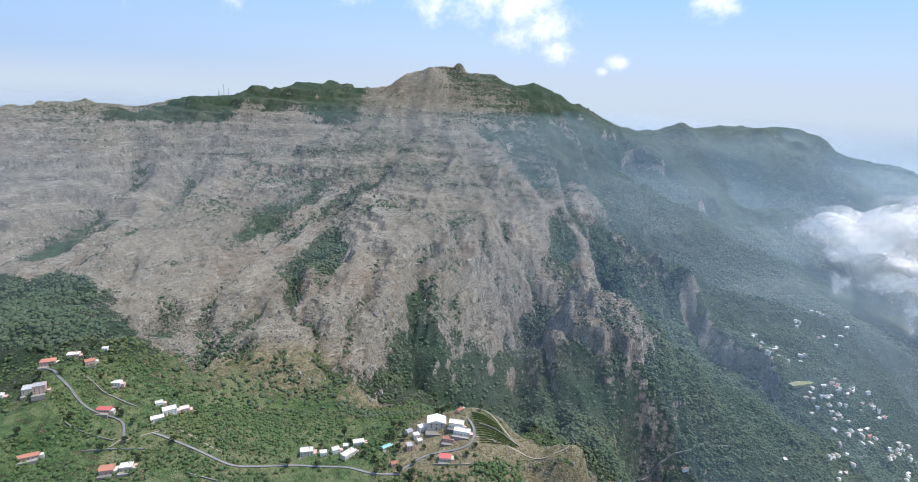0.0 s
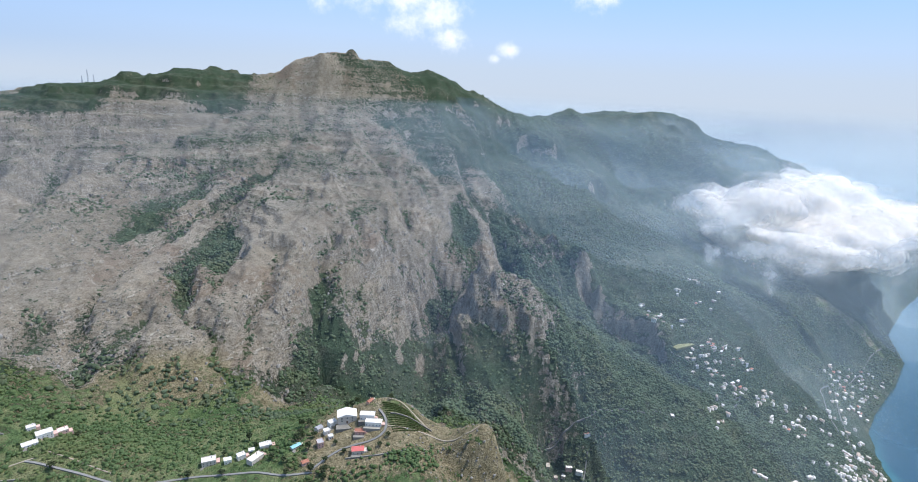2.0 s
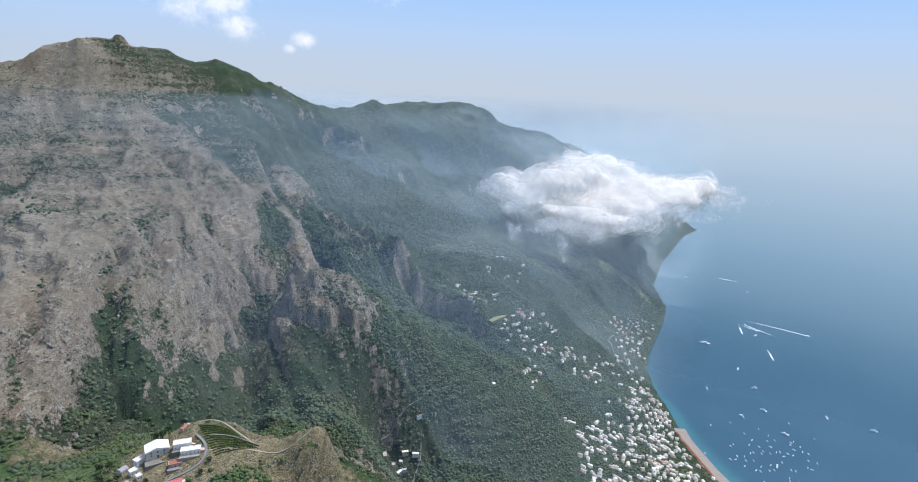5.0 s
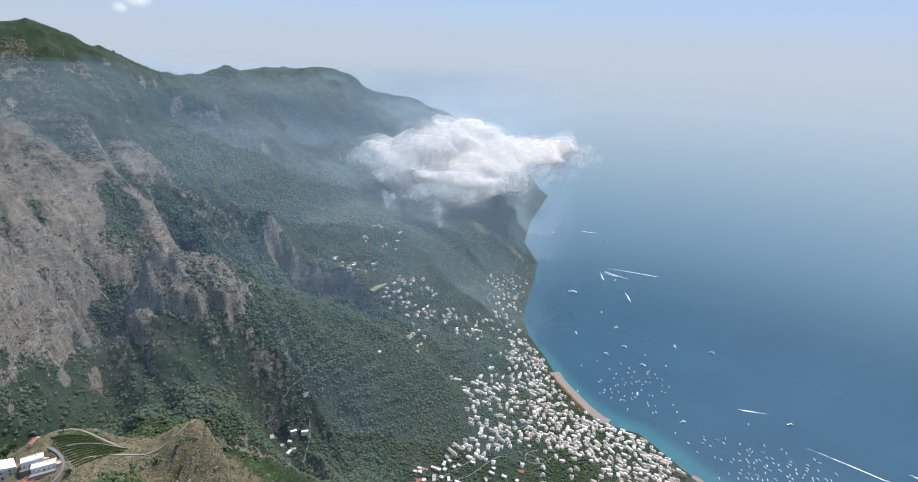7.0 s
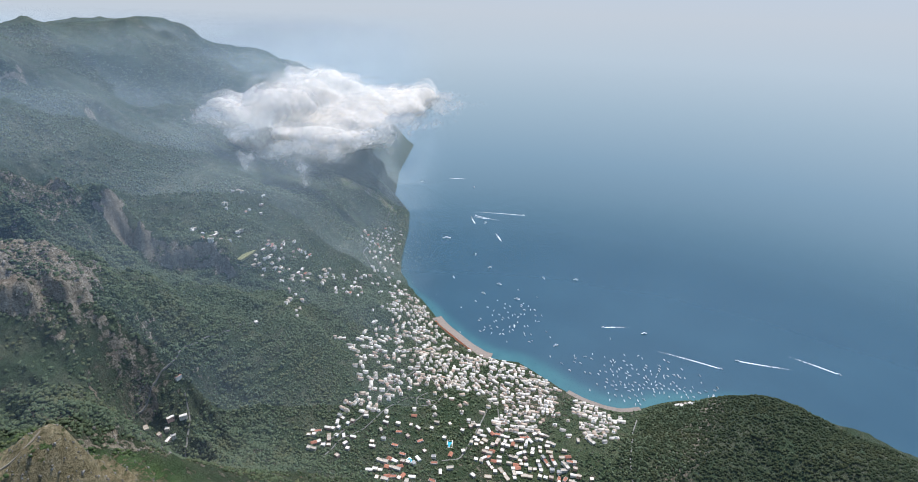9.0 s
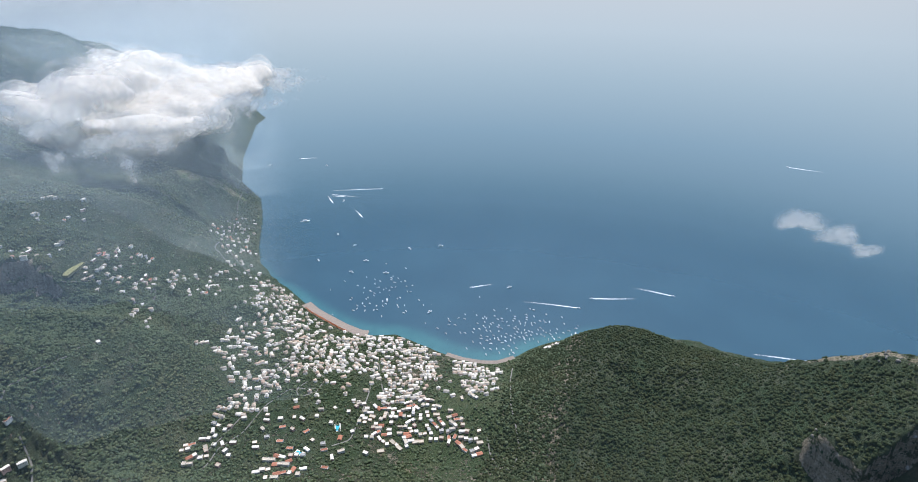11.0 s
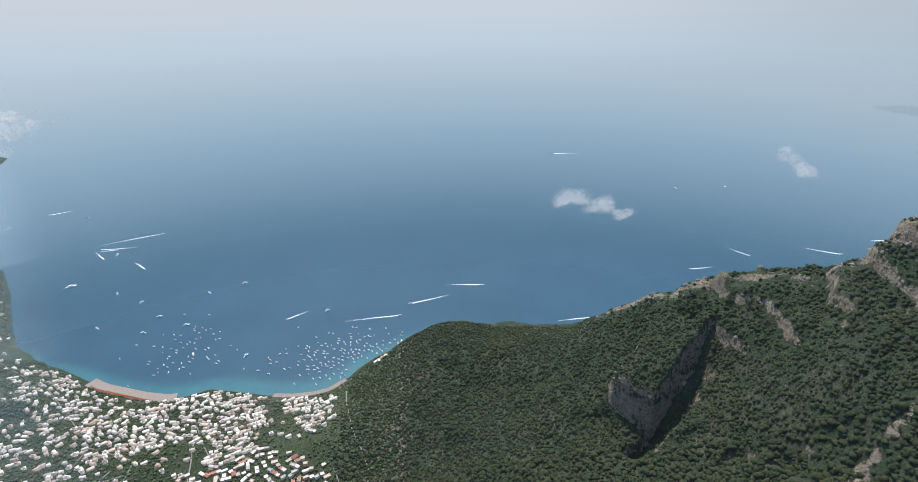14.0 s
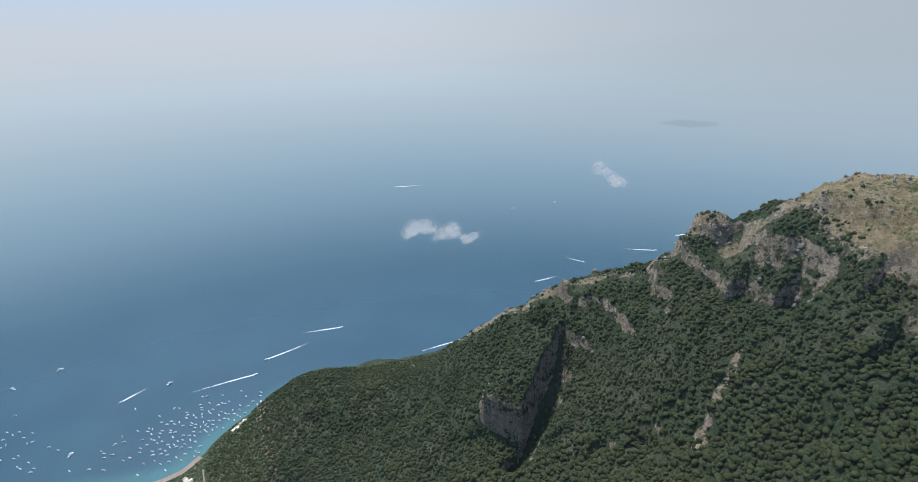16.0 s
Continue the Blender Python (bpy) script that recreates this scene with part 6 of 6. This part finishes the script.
def cloud(name, blobs, label, seed, skins=((-0.14, 0), (0.02, 1), (0.16, 2), (0.32, 3)), rough=0.15):
    """A heap of blobs, each x, y, z, radius, flatness, melted into one billowing mass within ragged and ever thinner skins."""
    c = new(name)
    r = np.random.default_rng(seed)
    vs, fs, base = [], [], 0
    for x, y, z, size, flat in blobs:
        v, f = PUFFS[r.integers(0, 4)]
        a = r.uniform(0, 6.28)
        w = v * (1, 1, flat) * size
        vs.append(np.stack([x + np.cos(a) * w[:, 0] - np.sin(a) * w[:, 1], y + np.sin(a) * w[:, 0] + np.cos(a) * w[:, 1], z + w[:, 2]], -1))
        fs.append(f + base)
        base += len(v)
    span = float(np.mean([b[3] for b in blobs]))
    heap = new("heap", bulk("heap", np.concatenate(vs), np.concatenate(fs), LAYERS[0]))
    melt = heap.modifiers.new("melt", "REMESH")
    melt.mode, melt.voxel_size = "VOXEL", span * 0.13
    ease = heap.modifiers.new("ease", "SMOOTH")
    ease.iterations = 16
    me = bpy.data.meshes.new_from_object(heap.evaluated_get(bpy.context.evaluated_depsgraph_get()))
    bpy.data.objects.remove(heap)
    n = len(me.vertices)
    co, no = np.zeros(n * 3, np.float32), np.zeros(n * 3, np.float32)
    me.vertices.foreach_get("co", co)
    me.vertex_normals.foreach_get("vector", no)
    co, no = co.reshape(-1, 3), no.reshape(-1, 3)
    big = np.array([noise.fractal(Vector(q) * (0.9 / span), 1.15, 2.1, 4) for q in co])
    for k, (out, mat) in enumerate(skins):
        layer_me = me.copy()
        shift = span * (out * (0.7 + 0.8 * np.clip(big * 1.5, -0.6, 1)) + rough * big)
        layer_me.vertices.foreach_set("co", (co + no * shift[:, None]).astype(np.float32).ravel())
        layer_me.polygons.foreach_set("use_smooth", [True] * len(layer_me.polygons))
        layer_me.materials.clear()
        layer_me.materials.append(LAYERS[mat])
        layer = tagged(new(("core", "billow", "veil", "mist")[mat], layer_me), kind="stuff")
        layer.parent = c
    return tagged(c, label, "cloud")


def polar(az, el, r):
    """A place in that direction from the point where the camera hovers."""
    a = radians(az)
    return -math.sin(a) * r, math.cos(a) * r, EYE.z + math.tan(radians(el)) * r


rng = random.Random(3)
bank = []
for k in range(42):
    az = -34.5 - 18.5 * (k + rng.random()) / 42
    hi, lo = np.interp(-az, (34, 37, 40.5, 57), (-9.4, -8.4, -6.7, -7.6)), np.interp(-az, (34, 38, 45, 50, 57), (-10.6, -12.6, -12.9, -11.2, -8.2))
    f = rng.random()
    el = lo + (hi - lo) * f
    r = np.interp(el, (-14.5, -6.0), (2700, 4200))
    bank.append((*polar(az, el, r), np.interp(-az, (34, 45, 57), (150, 235, 130)) * rng.uniform(0.75, 1.2), 0.62 - 0.2 * f - 0.01 * (-az - 34)))
for az, el, r, size in ((-43.2, -8.0, 3650, 230), (-45.2, -8.3, 3600, 210), (-42.0, -8.8, 3400, 200), (-34.6, -9.6, 2900, 80), (-35.6, -10.6, 2850, 95), (-38.3, -9.4, 2950, 105), (-37.6, -10.6, 2900, 110), (-40.4, -9.0, 3050, 120), (-39.6, -12.0, 2700, 90), (-42.0, -12.7, 2700, 80), (-44.5, -12.9, 2700, 85), (-47.0, -12.5, 2750, 80), (-41.6, -9.7, 3000, 85), (-36.6, -11.6, 2800, 70)):
    bank.append((*polar(az, el, r), size, 0.62))
bank_cloud = cloud("cloud_bank", bank, "large white cumulus bank drifting against the headland", 1)


def shreds():
    """Ragged vapour that thins out to nothing at its rim."""
    m = bpy.data.materials.new("ragged_vapour")
    m.use_nodes = True
    m.node_tree.nodes.clear()
    q = Tree(m.node_tree)
    p = place(q)
    tone = (0.96, 0.91, 0.84, 1)
    body = q.n("ShaderNodeMixShader", Fac=0.5, i1=q.n("ShaderNodeBsdfDiffuse", Color=tone).outputs[0], i2=q.n("ShaderNodeBsdfTranslucent", Color=tone).outputs[0])
    rim = q.n("ShaderNodeAttribute")
    rim.attribute_name = "rim"
    ragged = q.noise(p, 0.013, 5, 0.58)
    thick = q.math("SUBTRACT", q.math("ADD", 0.62, q.math("MULTIPLY", q.math("SUBTRACT", ragged, 0.5), 2.4)), rim.outputs["Fac"])
    out = q.n("ShaderNodeMixShader", Fac=q.math("MULTIPLY", q.span(thick, -0.15, 0.75), 0.62), i1=q.n("ShaderNodeBsdfTransparent").outputs[0], i2=body.outputs[0])
    q.put(q.n("ShaderNodeOutputMaterial"), "Surface", out.outputs[0])
    return m


SHRED = shreds()


def shred(parent, az, el, r, wide, tall, tilt, seed, thin=0.0):
    """A lens of vapour, wide and tall in degrees as it hangs there, thin from front to back."""
    g = np.random.default_rng(seed)
    rho, phi = np.meshgrid(np.linspace(0, 1, 13), np.linspace(0, 2 * math.pi, 41)[:-1], indexing="ij")
    lump = 1 + 0.18 * np.sin(2 * phi + g.uniform(0, 6)) + 0.14 * np.sin(3 * phi + g.uniform(0, 6))
    u, v = rho * lump * np.cos(phi) * r * radians(wide), rho * lump * np.sin(phi) * r * radians(tall)
    c, s_ = math.cos(radians(tilt)), math.sin(radians(tilt))
    u, v = c * u - s_ * v, s_ * u + c * v
    deep = np.sqrt(np.clip(1 - rho ** 2, 0, 1)) * r * radians(min(wide, tall)) * 0.5
    a = radians(az)
    x0, y0, z0 = polar(az, el, r)
    verts, faces, rims, base = [], [], [], 0
    for side in (-1, 1):
        verts.append(np.stack([x0 + math.cos(a) * u - math.sin(a) * deep * side, y0 + math.sin(a) * u + math.cos(a) * deep * side, z0 + v], -1).reshape(-1, 3))
        rims.append(rho.ravel() ** 1.5 * 1.25 + thin)
        for i in range(12):
            j = np.arange(40)
            faces.append(np.stack([base + i * 40 + j, base + i * 40 + (j + 1) % 40, base + (i + 1) * 40 + (j + 1) % 40, base + (i + 1) * 40 + j], -1))
        base += rho.size
    me = bpy.data.meshes.new("shred")
    me.from_pydata(np.concatenate(verts).tolist(), [], np.concatenate(faces).tolist())
    me.polygons.foreach_set("use_smooth", [True] * len(me.polygons))
    me.materials.append(SHRED)
    add_attribute(me, "rim", np.concatenate(rims))
    ob = tagged(new("shred", me), kind="stuff")
    ob.parent = parent


def small_cloud(seed, pieces):
    c = new("small_cloud")
    for k, piece in enumerate(pieces):
        shred(c, *piece, seed * 10 + k)
    return tagged(c, "small ragged white cloud over the open sea", "cloud")


small_cloud(2, [(-107.2, -19.0, 1500, 2.7, 1.7, 10), (-110.4, -19.7, 1520, 3.0, 1.3, 14), (-112.6, -20.5, 1540, 1.8, 1.0, 30)])
small_cloud(3, [(-127.0, -13.4, 1700, 1.8, 1.3, -35), (-128.2, -14.3, 1720, 2.0, 0.9, -40)])
for piece in ((-33.2, -9.9, 2650, 2.2, 1.3, 15), (-46.5, -12.6, 2700, 3.4, 1.1, 6), (-51.0, -10.6, 3000, 3.4, 0.9, 12), (-37.6, -8.2, 3300, 2.4, 0.8, 15), (-46.0, -6.6, 3900, 4.0, 0.7, -3), (-36.0, -11.6, 2640, 2.4, 1.6, 0), (-41.0, -13.2, 2600, 3.6, 1.2, 0), (-54.0, -8.6, 4000, 4.5, 0.9, -4), (-50.0, -8.0, 3900, 4.5, 1.0, -3), (-52.5, -8.9, 3800, 4.0, 1.1, 2), (-55.5, -8.2, 4100, 4.0, 0.7, -3), (-49.5, -9.8, 3500, 3.6, 1.2, 5), (-51.0, -7.6, 4100, 5.0, 0.6, -3)):
    shred(bank_cloud, *piece, int(-piece[0]))
# faint veils added in front of the cloud's shadow to lighten it like haze
for piece in ((-39.0, -13.6, 2450, 4.5, 1.8, 5), (-43.5, -13.8, 2500, 4.5, 2.0, -4), (-48.0, -12.6, 2650, 5.0, 1.9, 6), (-52.5, -11.2, 2900, 5.5, 1.8, 8), (-56.5, -9.2, 3600, 6.0, 1.2, 4), (-36.0, -14.6, 2350, 1.6, 2.6, 0), (-41.5, -15.6, 2200, 2.0, 2.4, 20)):
    shred(bank_cloud, *piece, 500 + int(-piece[0]), 0.28)
